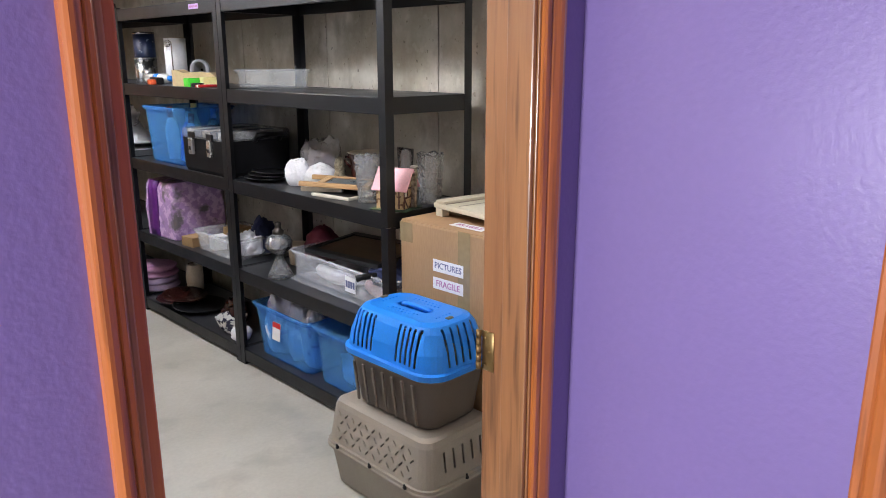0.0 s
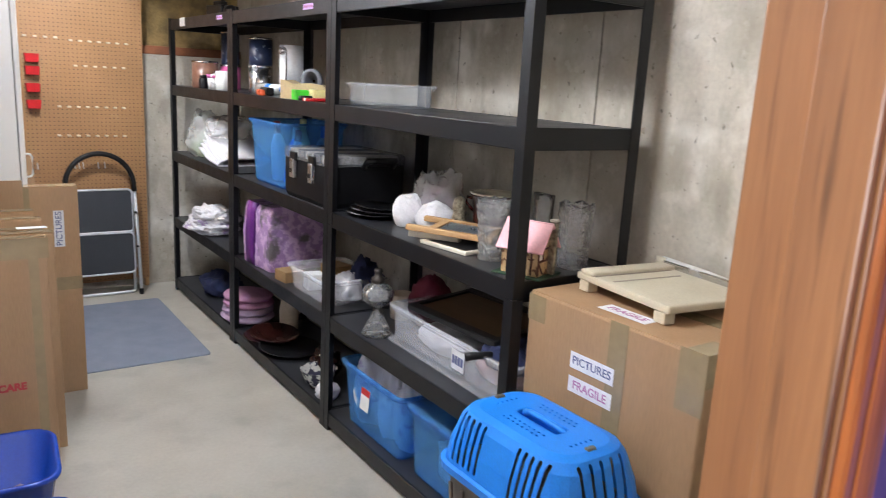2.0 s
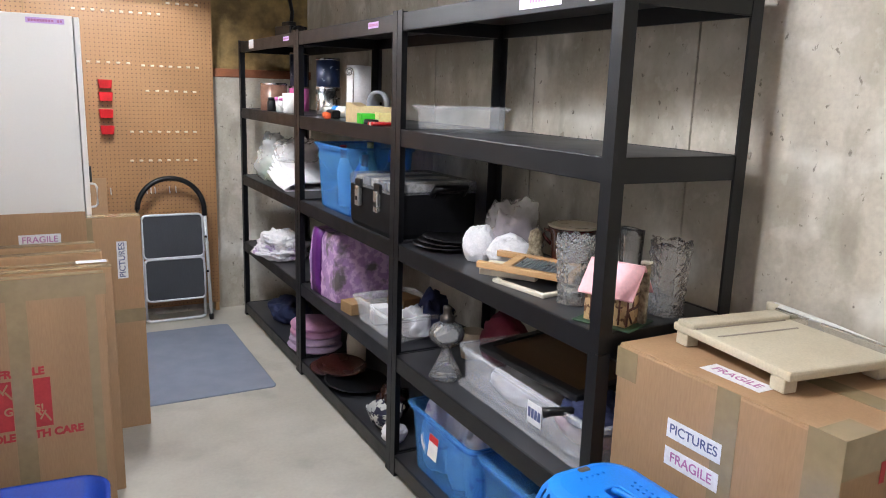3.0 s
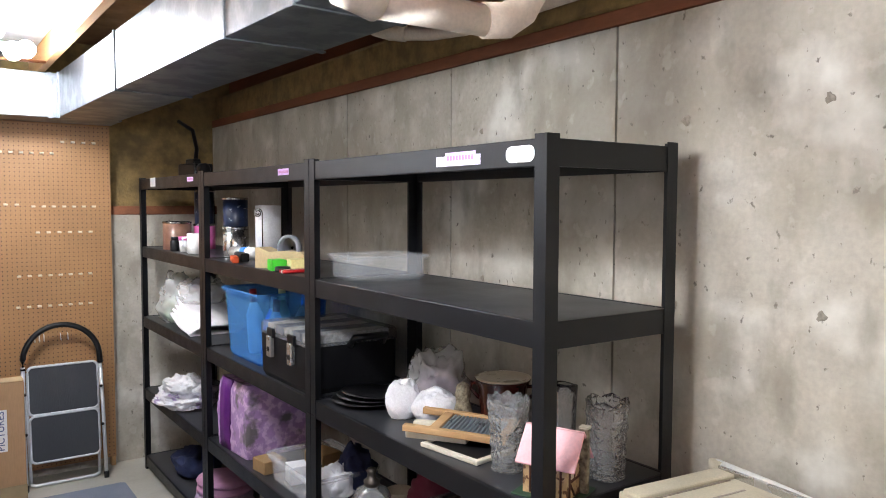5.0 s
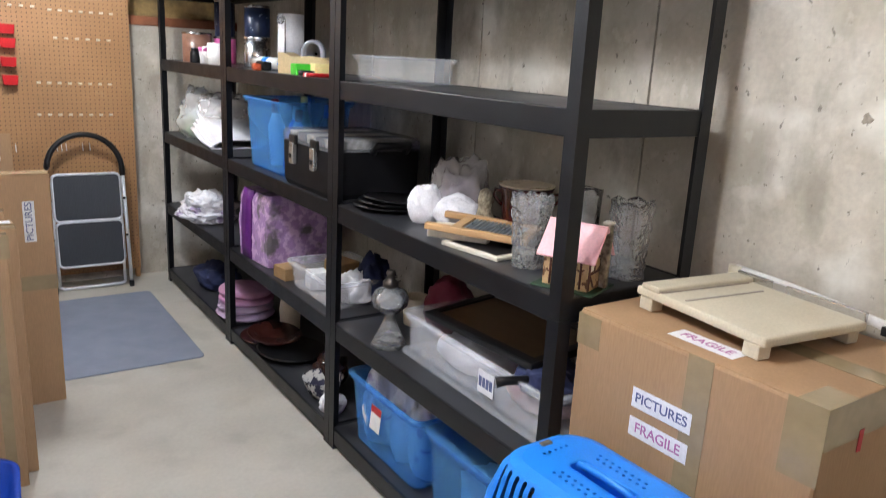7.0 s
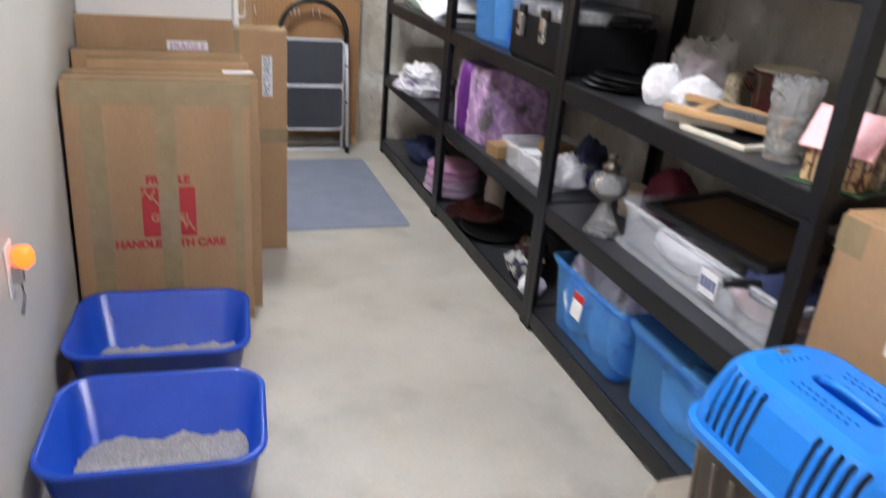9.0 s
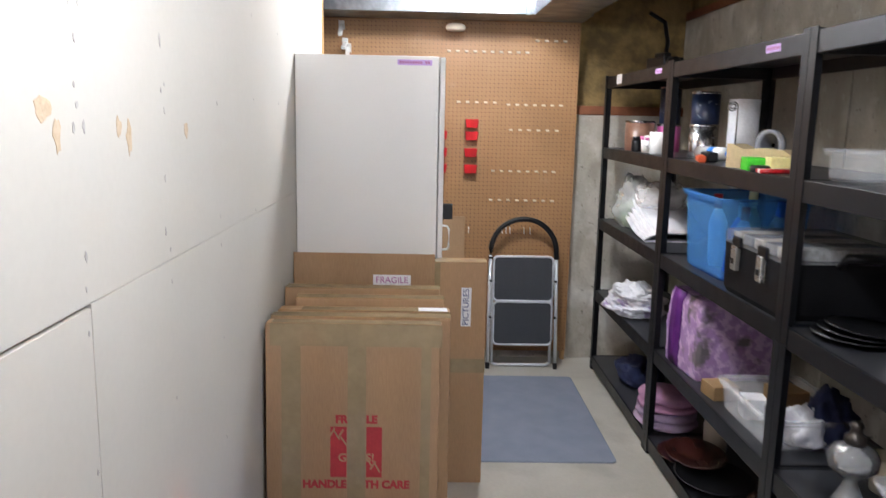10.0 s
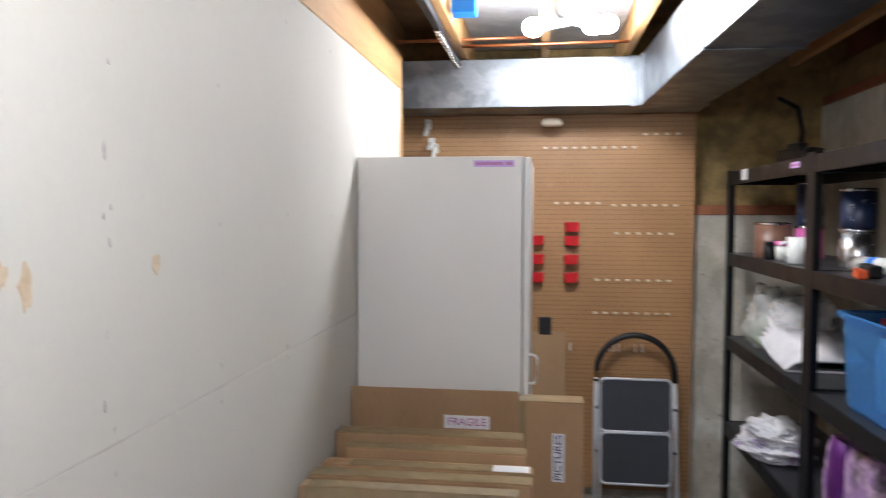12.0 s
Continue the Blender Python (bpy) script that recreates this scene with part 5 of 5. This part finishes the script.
lump("dark_clothing", "dark navy cloth bundle in the tub", "cloth", 1.935, 1.53, L2 + 0.10, 0.18, 0.20, 0.09, 8, NAVY, 0.4)
stick = thing("umbrella_handle", "black umbrella handle sticking out of the tub", "umbrella", pose(1.80, 1.575, L2 + 0.148, 0, 0, 0))
part("handle", tube([(-0.02, 0.012, -0.005), (0.0, 0.0, 0.0), (0.12, -0.07, 0.012)], [0.016, 0.013, 0.012], 12), DARK, stick)
part("shaft", tube([(0.12, -0.07, 0.012), (0.24, -0.14, 0.02)], 0.02, 12), NAVY, stick)
lump("maroon_hat", "maroon felt hat leaning at the back", "hat", 2.11, 2.29, L2, 0.17, 0.22, 0.19, 9, MAROON, 0.2, 4)
tgt = thing("cream_pot", "small cream ceramic pot", "pot", pose(2.03, 2.40, L2))
part("pot", lathe([(0.035, 0), (0.045, 0.005), (0.052, 0.11), (0.05, 0.112), (0.042, 0.01), (0, 0.008)], 24), IVORY, tgt)

# level 1, nearest unit
b1 = bin_of("blue_bin", "translucent blue storage bin stuffed with wrapped things", 1.955, 2.215, L1, 0.36, 0.50, 0.27, BLUE_CLEAR, 0.86)
lab = part("label", block(-0.035, 0.035, -0.045, 0.045, 0, 0.001), LABEL_WHITE, b1, "white and red product label", pose(-0.172, 0.03, 0.165, 84, 0, -90))
part("label_band", block(-0.035, 0.035, 0.018, 0.045, 0.001, 0.0015), RED_PLASTIC, lab)
for k, (dx, dy, s) in enumerate(((-0.06, 0.14, 0.17), (0.06, 0.10, 0.18), (-0.05, -0.02, 0.15), (0.05, -0.1, 0.16), (-0.06, -0.15, 0.13))):
    lump("wrapped_item", "grey plastic-wrapped item in the blue bin", "wrapping", 1.955 + dx, 2.215 + dy, L1 + 0.012 + 0.0, s, s, 0.30 - 0.02 * (k % 3), 11 + k, BAG if k % 2 else CLOTH_PATTERN, 0.35)
b2 = bin_of("blue_bin", "translucent blue storage bin with a closed lid", 1.965, 1.715, L1, 0.36, 0.46, 0.265, BLUE_CLEAR, 0.88)
part("lid", loft([loop(0.365, 0.465, 0.04, 0.262), loop(0.372, 0.472, 0.04, 0.268), loop(0.372, 0.472, 0.04, 0.278), loop(0.34, 0.44, 0.035, 0.283)], smooth=False), BLUE_CLEAR, b2)
lump("white_cloth", "white cloth inside the blue bin", "cloth", 1.965, 1.715, L1 + 0.012, 0.26, 0.34, 0.16, 17, CLOTH, 0.3)

# level 4, nearest unit
cb = bin_of("clear_box", "empty milky clear plastic box", 1.955, 2.425, L4, 0.30, 0.24, 0.088, BOX_CLEAR, 0.90, -4, 0.02)

# middle unit, level 4
disp = thing("tape_dispenser", "tan desk tape dispenser with a tape roll", "tape dispenser", pose(1.868, 3.035, L4, 0, 0, -61))
prof = [(-0.13, 0.0), (0.13, 0.0), (0.13, 0.055), (0.10, 0.07), (0.02, 0.075), (-0.06, 0.068), (-0.105, 0.085), (-0.13, 0.085)]
part("body", loft([[(x, y, z) for x, z in prof] for y in (-0.038, 0.038)], smooth=False), TAN, disp)
part("tape_roll", lathe([(0.042, -0.012), (0.055, -0.012), (0.055, 0.012), (0.042, 0.012), (0.042, -0.012)], 30), MILKY_GREY, disp, "grey tape roll", pose(0.02, 0.0, 0.085, 90, 0, 0))
note = thing("green_box", "small bright green plastic box", "box", pose(1.795, 2.955, L4, 0, 0, -10))
part("body", block(-0.03, 0.03, -0.045, 0.045, 0, 0.045, 0.004), GREEN, note)
note = thing("note_pad", "small pad of pale yellow notes", "note pad", pose(1.845, 2.87, L4, 0, 0, -10))
part("pad", block(-0.035, 0.035, -0.04, 0.04, 0, 0.05, 0.002), YELLOW, note)
t = thing("tape_measure", "black round tape reel", "tape reel", pose(1.79, 2.875, L4))
part("reel", lathe([(0.03, 0.0), (0.036, 0.004), (0.036, 0.018), (0.03, 0.022), (0.0, 0.022)], 24), DARK, t)
t = thing("pen_bundle", "red and white markers lying together", "pens", pose(1.80, 2.79, L4))
for k in range(3):
    part("marker", tube([(-0.05, 0.015 * k, 0.008), (0.06, 0.015 * k + 0.01, 0.008)], 0.007, 8), RED_PLASTIC if k % 2 == 0 else WHITE_PLASTIC, t)
t = thing("utility_tool", "orange handled tool lying on the shelf", "tool", pose(1.80, 3.46, L4, 0, 0, 75))
part("handle", block(-0.07, 0.06, -0.016, 0.016, 0, 0.03, 0.008), ORANGE, t)
part("jaw", block(0.06, 0.13, -0.008, 0.008, 0.006, 0.02, 0.003), DARK, t)
t = thing("black_tool", "black tool lying behind an orange one", "tool", pose(1.86, 3.53, L4, 0, 0, 80))
part("body", block(-0.09, 0.09, -0.02, 0.02, 0, 0.04, 0.008), DARK, t)
t = thing("spray_bottle", "white and blue bottle lying on its side", "bottle", pose(1.93, 3.66, L4 + 0.029, 0, 90, -70))
part("body", lathe([(0.0, -0.10), (0.026, -0.10), (0.028, -0.085), (0.028, 0.06), (0.018, 0.085), (0.0, 0.085)], 22), WHITE_PLASTIC, t)
part("cap", lathe([(0.017, 0.083), (0.017, 0.115), (0.0, 0.117)], 16), BLUE_TOP, t)
part("band", lathe([(0.0285, -0.02), (0.0285, 0.015)], 22), BLUE_TOP, t)


def tin(label, x, y, z, r, h, material, bail=True):
    t = thing("paint_can", label, "can", pose(x, y, z))
    part("body", lathe([(r * 0.97, 0.0), (r, 0.004), (r, h - 0.01)], 28), material, t)
    part("rim", lathe([(r, h - 0.012), (r * 1.03, h - 0.010), (r * 1.03, h - 0.002), (r * 0.97, h), (r * 0.9, h - 0.005), (0.0, h - 0.006)], 28), STEEL, t)
    if bail:
        part("bail", tube(arc((0, 0, h * 0.62), r * 1.04, 200, 340, 10, "xy"), 0.002, 6), STEEL, t, m=pose(0, 0, 0, 0, 0, 90))


tin("bright steel paint can", 1.975, 3.925, L4, 0.066, 0.15, STEEL)
tin("dark blue paint can on top of another can", 1.975, 3.925, L4 + 0.151, 0.064, 0.15, BLUE_CAN)
tin("copper brown printed tin", 1.86, 4.58, L4, 0.08, 0.165, BROWN_CAN)
tin("tall blue printed tin", 2.01, 4.55, L4 + 0.151, 0.055, 0.20, BLUE_CAN, False)
tin("pink printed round container", 2.01, 4.55, L4, 0.062, 0.15, PINK, False)
t = thing("paper_towel", "white paper towel roll standing upright", "paper towel", pose(2.03, 3.62, L4))
part("roll", lathe([(0.021, 0.0), (0.062, 0.0), (0.062, 0.26), (0.021, 0.262), (0.021, 0.0)], 30), PAPER, t)
t = thing("wire_hook", "coiled steel wire hook on the shelf", "hook", pose(1.93, 3.50, L4))
pts = [(0.022 * (1 - k / 30) * math.cos(k * 0.55), 0.0, 0.225 + 0.022 * (1 - k / 30) * math.sin(k * 0.55)) for k in range(24)]
part("wire", tube([(0.022, 0.0, 0.0), (0.022, 0, 0.22)] + pts, 0.003, 6), STEEL, t)
t = thing("pink_tub", "small white tub with a pink lid", "tub", pose(1.84, 4.33, L4))
part("tub", lathe([(0.036, 0), (0.042, 0.07), (0.0, 0.07)], 24), WHITE_PLASTIC, t)
part("lid", lathe([(0.044, 0.066), (0.045, 0.085), (0.0, 0.087)], 24), PINK, t)
t = thing("white_mug", "plain white ceramic mug with handle", "mug", pose(1.83, 4.13, L4))
part("mug", lathe([(0.038, 0), (0.045, 0.006), (0.046, 0.11), (0.043, 0.11), (0.04, 0.01), (0, 0.008)], 26), WHITE_PLASTIC, t)
part("handle", tube([(-0.044, 0.0, 0.09), (-0.07, 0.0, 0.085), (-0.075, 0.0, 0.05), (-0.045, 0, 0.025)], 0.006, 8), WHITE_PLASTIC, t)
for k, (x, y) in enumerate(((1.81, 4.45), (1.86, 4.40), (1.90, 4.28))):
    t = thing("small_jar", "small dark glass jar", "jar", pose(x, y, L4))
    part("jar", lathe([(0.025, 0), (0.028, 0.005), (0.028, 0.055), (0.02, 0.065)], 18), DARK if k < 2 else LEATHER, t)
    part("lid", lathe([(0.022, 0.064), (0.022, 0.08), (0, 0.081)], 18), STEEL if k == 1 else DARK, t)

# middle unit, level 3
b3 = bin_of("blue_bin", "translucent blue bin full of cleaning bottles", 1.955, 3.36, L3, 0.36, 0.46, 0.315, BLUE_CLEAR, 0.86)
for k, (x, y, h, m_b, m_c) in enumerate(((1.90, 3.45, 0.30, WHITE_PLASTIC, RED_PLASTIC), (1.98, 3.36, 0.32, YELLOW, YELLOW), (1.90, 3.30, 0.28, BLUE_TOP, WHITE_PLASTIC), (2.02, 3.25, 0.29, WHITE_PLASTIC, BLUE_TOP), (1.88, 3.22, 0.27, CLOTH, RED_PLASTIC))):
    t = thing("cleaning_bottle", "plastic cleaning bottle in the blue bin", "bottle", pose(x, y, L3 + 0.0125, 4, -5, 40 * k))
    part("body", lathe([(0.034, 0), (0.038, 0.006), (0.038, h * 0.6), (0.014, h * 0.82)], 18), m_b, t)
    part("cap", lathe([(0.016, h * 0.8), (0.017, h), (0, h + 0.002)], 14), m_c, t)
tb = thing("tool_box", "black plastic tool box with clear lid and steel latches", "tool box", pose(1.955, 2.83, L3))
part("body", loft([loop(0.36, 0.44, 0.02, 0.0), loop(0.38, 0.46, 0.025, 0.02), loop(0.385, 0.465, 0.025, 0.178)], smooth=False), TOOL_BLACK, tb)
tl = part("lid", loft([loop(0.39, 0.47, 0.025, 0.179), loop(0.39, 0.47, 0.025, 0.216), loop(0.375, 0.455, 0.025, 0.226)], smooth=False), SMOKE, tb, "cloudy clear organiser lid")
for k in range(5):
    part("tray", block(-0.17, 0.17, -0.20 + 0.084 * k, -0.13 + 0.084 * k, 0.183, 0.218, 0.004), MILKY_GREY if k % 2 else SMUDGE, tl)
for y in (-0.10, 0.10):
    lt = part("latch", block(-0.212, -0.193, y - 0.02, y + 0.02, 0.095, 0.18, 0.003, 1), LATCH, tb, "steel toggle latch")
    part("latch_slot", block(-0.2145, -0.2118, y - 0.009, y + 0.009, 0.118, 0.136), DARK, lt)
    part("latch_mount", block(-0.206, -0.192, y - 0.03, y + 0.03, 0.172, 0.21, 0.004), DARK, tb)
part("handle", tube([(-0.02, -0.232, 0.175), (-0.02, -0.262, 0.205), (0.12, -0.262, 0.205), (0.12, -0.232, 0.175)], 0.014, 10), DARK, tb)

# middle unit, level 2
bag = thing("shopping_bag", "lilac printed woven shopping bag, bulging", "bag", pose(1.955, 3.50, L2, 0, 0, 4) @ Matrix.Diagonal((1, 0.86, 0.96, 1)))
bm = loft([loop(0.33, 0.38, 0.02, 0.0, 8), loop(0.335, 0.39, 0.02, 0.05, 8), loop(0.335, 0.39, 0.022, 0.18, 8), loop(0.325, 0.38, 0.02, 0.30, 8), loop(0.30, 0.36, 0.02, 0.345, 8)], cap1=True)
bmesh.ops.subdivide_edges(bm, edges=bm.edges[:], cuts=5, use_grid_fill=True)
for v in bm.verts:
    q = noise.noise(v.co * 9) * 0.008 + (0.5 - abs(noise.noise(v.co * 19))) * 0.010 + noise.noise(v.co * 52) * 0.004
    v.co = Vector((v.co.x * (1 + q * 4), v.co.y * (1 + q * 4), max(0, v.co.z + q * (1 if v.co.z > 0.02 else 0))))
part("bag", bm, PURPLE_BAG, bag)
bm = bmesh.new()
pts = [(-0.160, 0.07, 0.003), (-0.166, 0.07, 0.05), (-0.168, 0.068, 0.18), (-0.162, 0.065, 0.30), (-0.150, 0.062, 0.352)]
loft([[(px, py - 0.058, pz), (px - 0.014, py - 0.056, pz), (px - 0.014, py + 0.056, pz), (px, py + 0.058, pz)] for px, py, pz in pts], bm)
part("strap", bm, PURPLE_DARK, bag, "deep purple strap")
wt = bin_of("clear_tub", "open milky plastic tub with small household things", 1.935, 2.85, L2, 0.31, 0.44, 0.115, MILKY, 0.88, 0, 0.03)
t = thing("glass_jar", "small glass jar with a metal lid", "jar", pose(1.88, 2.80, L2 + 0.0175))
part("jar", lathe([(0.03, 0), (0.034, 0.006), (0.034, 0.08), (0.026, 0.09)], 20), GLASS, t)
part("lid", lathe([(0.03, 0.09), (0.03, 0.105), (0, 0.107)], 20), STEEL, t)
t = thing("small_carton", "small brown carton in the tub", "box", pose(1.98, 2.93, L2 + 0.0175, 0, 0, 12))
part("carton", block(-0.05, 0.05, -0.06, 0.06, 0, 0.105, 0.003), KRAFT, t)
t = thing("small_carton", "small white card box in the tub", "box", pose(1.86, 2.92, L2 + 0.0175, 0, 0, -8))
part("carton", block(-0.04, 0.04, -0.04, 0.04, 0, 0.075, 0.003), PAPER, t)
lump("white_cloth", "white crumpled cloth in the tub", "cloth", 1.93, 2.70, L2 + 0.0175, 0.14, 0.13, 0.12, 21, CLOTH, 0.4)
lump("black_fur", "black and white fluffy cloth in the tub", "cloth", 2.02, 2.70, L2 + 0.0175, 0.15, 0.14, 0.17, 22, NAVY, 0.45)
t = thing("small_carton", "small tan cardboard carton", "box", pose(1.83, 3.16, L2, 0, 0, 6))
part("carton", block(-0.045, 0.06, -0.055, 0.055, 0, 0.055, 0.003), KRAFT, t)

# middle unit, level 1
for k in range(4):
    ob = tagged(new("folded_towel", mesh_of("folded_towel", crumple(0.30 - 0.01 * k, 0.34 - 0.015 * k, 0.055, 30 + k, 0.10, 4, 5.0), PINK_CLOTH if k > 1 else LILAC_CLOTH)), "folded mauve towel in a stack" if k > 1 else "folded pale lilac towel in a stack", "towel", "stack of towels")
    ob.matrix_basis = pose(1.90, 3.93, L1 + 0.040 * k, 0, 0, 4 * k)
t = thing("ivory_vase", "plain ivory ceramic vase", "vase", pose(2.02, 3.60, L1))
part("vase", lathe([(0.04, 0), (0.05, 0.01), (0.055, 0.12), (0.045, 0.19), (0.04, 0.2), (0.034, 0.19), (0.0, 0.02)], 24), IVORY, t)
for k, (x, y, r, z) in enumerate(((1.88, 3.50, 0.15, 0.0), (1.90, 3.30, 0.16, 0.0), (1.87, 3.44, 0.13, 0.035))):
    t = thing("shallow_dish", "dark red-brown lacquered shallow dish", "dish", pose(x, y, L1 + z, 3 * k, 2, 0))
    part("dish", lathe([(r * 0.45, 0), (r * 0.5, 0.004), (r, 0.03), (r * 1.02, 0.034), (r * 0.96, 0.033), (r * 0.48, 0.010), (0, 0.008)], 32), LEATHER if k != 1 else DARK, t)
t = thing("patterned_bowl", "white china bowl with a dark painted pattern", "bowl", pose(1.842, 2.81, L1))
part("bowl", lathe([(0.035, 0), (0.038, 0.008), (0.065, 0.03), (0.085, 0.085), (0.088, 0.09), (0.082, 0.086), (0.060, 0.034), (0, 0.012)], 32), surface("blue-black painted china", (0.70, 0.69, 0.66), (0.62, 0.60, 0.57), 6, 0.2, spots=(0.05, 0.05, 0.08), spot_scale=26, spot_at=(0.52, 0.56)), t)
lump("wrapped_item", "small grey crumpled bag beside the bowl", "wrapping", 1.82, 2.67, L1, 0.10, 0.10, 0.07, 33, CLOTH_PATTERN, 0.3)
lump("brown_cloth", "red-brown leather bundle at the back", "cloth", 1.94, 2.93, L1, 0.14, 0.18, 0.13, 34, LEATHER, 0.4)

# far unit
lump("white_cloth", "pile of white cloths with lilac pattern", "cloth", 1.86, 4.46, L2, 0.30, 0.40, 0.10, 41, CLOTH_PATTERN, 0.35, 5, 9.0)
lump("white_cloth", "folded white cloth on top of a pile", "cloth", 1.85, 4.44, L2 + 0.07, 0.22, 0.28, 0.09, 42, CLOTH, 0.4, 5, 9.0)
t = thing("folded_pads", "stack of folded white quilted pads slumping over the edge", "pads", pose(1.775, 4.07, L3))
for k in range(6):
    rows = []
    for i in range(13):
        u = i / 12
        y = 0.48 * u
        z = 0.012 + 0.020 * k * (0.35 + 0.65 * u) + 0.13 * u * u * (0.4 + 0.1 * k) + 0.003 * math.sin(9 * u + k)
        x0, x1 = 0.012 * k + 0.03 * u, 0.27 + 0.008 * k
        rows.append([(x0, y, z - 0.008), (x0 - 0.006, y, z), (x0, y, z + 0.008), (x1, y, z + 0.008 + 0.02 * u), (x1, y, z - 0.008 + 0.02 * u)])
    part("pad", loft(rows), CLOTH, t)
lump("plastic_bag", "clear plastic bag with green tissue", "bag", 1.90, 4.66, L3, 0.26, 0.34, 0.27, 44, BAG, 0.35, 4)
lump("green_tissue", "pale green tissue in the bag", "tissue", 1.90, 4.66, L3, 0.18, 0.24, 0.15, 45, surface("pale green tissue", (0.25, 0.45, 0.25), (0.6, 0.65, 0.58), 12, 0.6), 0.4, 4)
lump("plastic_bag", "clear plastic bag over white pads", "bag", 1.95, 4.40, L3 + 0.14, 0.26, 0.34, 0.14, 46, BAG, 0.35, 4)
lump("navy_cloth", "navy blue fabric bundle", "cloth", 1.93, 4.50, L1, 0.24, 0.36, 0.13, 47, NAVY, 0.35)
t = thing("old_camera", "black camcorder-like device on top of the shelf", "device", pose(1.96, 4.55, SHELF_Z[4] + 0.0006, 0, 0, 12))
part("body", block(-0.06, 0.06, -0.10, 0.09, 0, 0.085, 0.008), DARK, t)
part("lens", lathe([(0.03, 0), (0.034, 0.005), (0.034, 0.05), (0.026, 0.055), (0.0, 0.05)], 18), DARK, t, m=pose(-0.02, -0.10, 0.05, 90, 0, 0))
part("grip", block(-0.02, 0.03, -0.02, 0.08, 0.08, 0.115, 0.01), DARK, t)
part("cord", tube([(0.03, 0.05, 0.09), (0.08, 0.12, 0.18), (0.10, 0.2, 0.30), (0.06, 0.3, 0.36)], 0.012, 8), DARK, t)

# form-tie marks in the concrete wall
TIE = surface("dark rusty tie mark", (0.27, 0.235, 0.185), (0.36, 0.32, 0.26), 60, 0.9, 0.6, 150)
ties = thing("wall_ties", "dark form-tie marks in the concrete wall", "wall marks", kind="structure")
rng = random.Random(11)
for y in (1.0, 1.41, 2.24, 3.07):
    for z in (1.39, 1.908):
        q = rng.uniform(0.55, 0.85)
        part("tie_mark", lathe([(0.018 * q, 0.0), (0.016 * q, 0.0025), (0.008 * q, 0.0018), (0.0, 0.0006)], 12, shape=lambda a, zz: 1 + 0.25 * math.sin(3 * a + y * 7) + 0.12 * math.sin(7 * a + z * 5)), TIE, ties, m=pose(XR + 0.0005, y + rng.uniform(-0.03, 0.03), z + rng.uniform(-0.03, 0.03), 0, -90, 0))
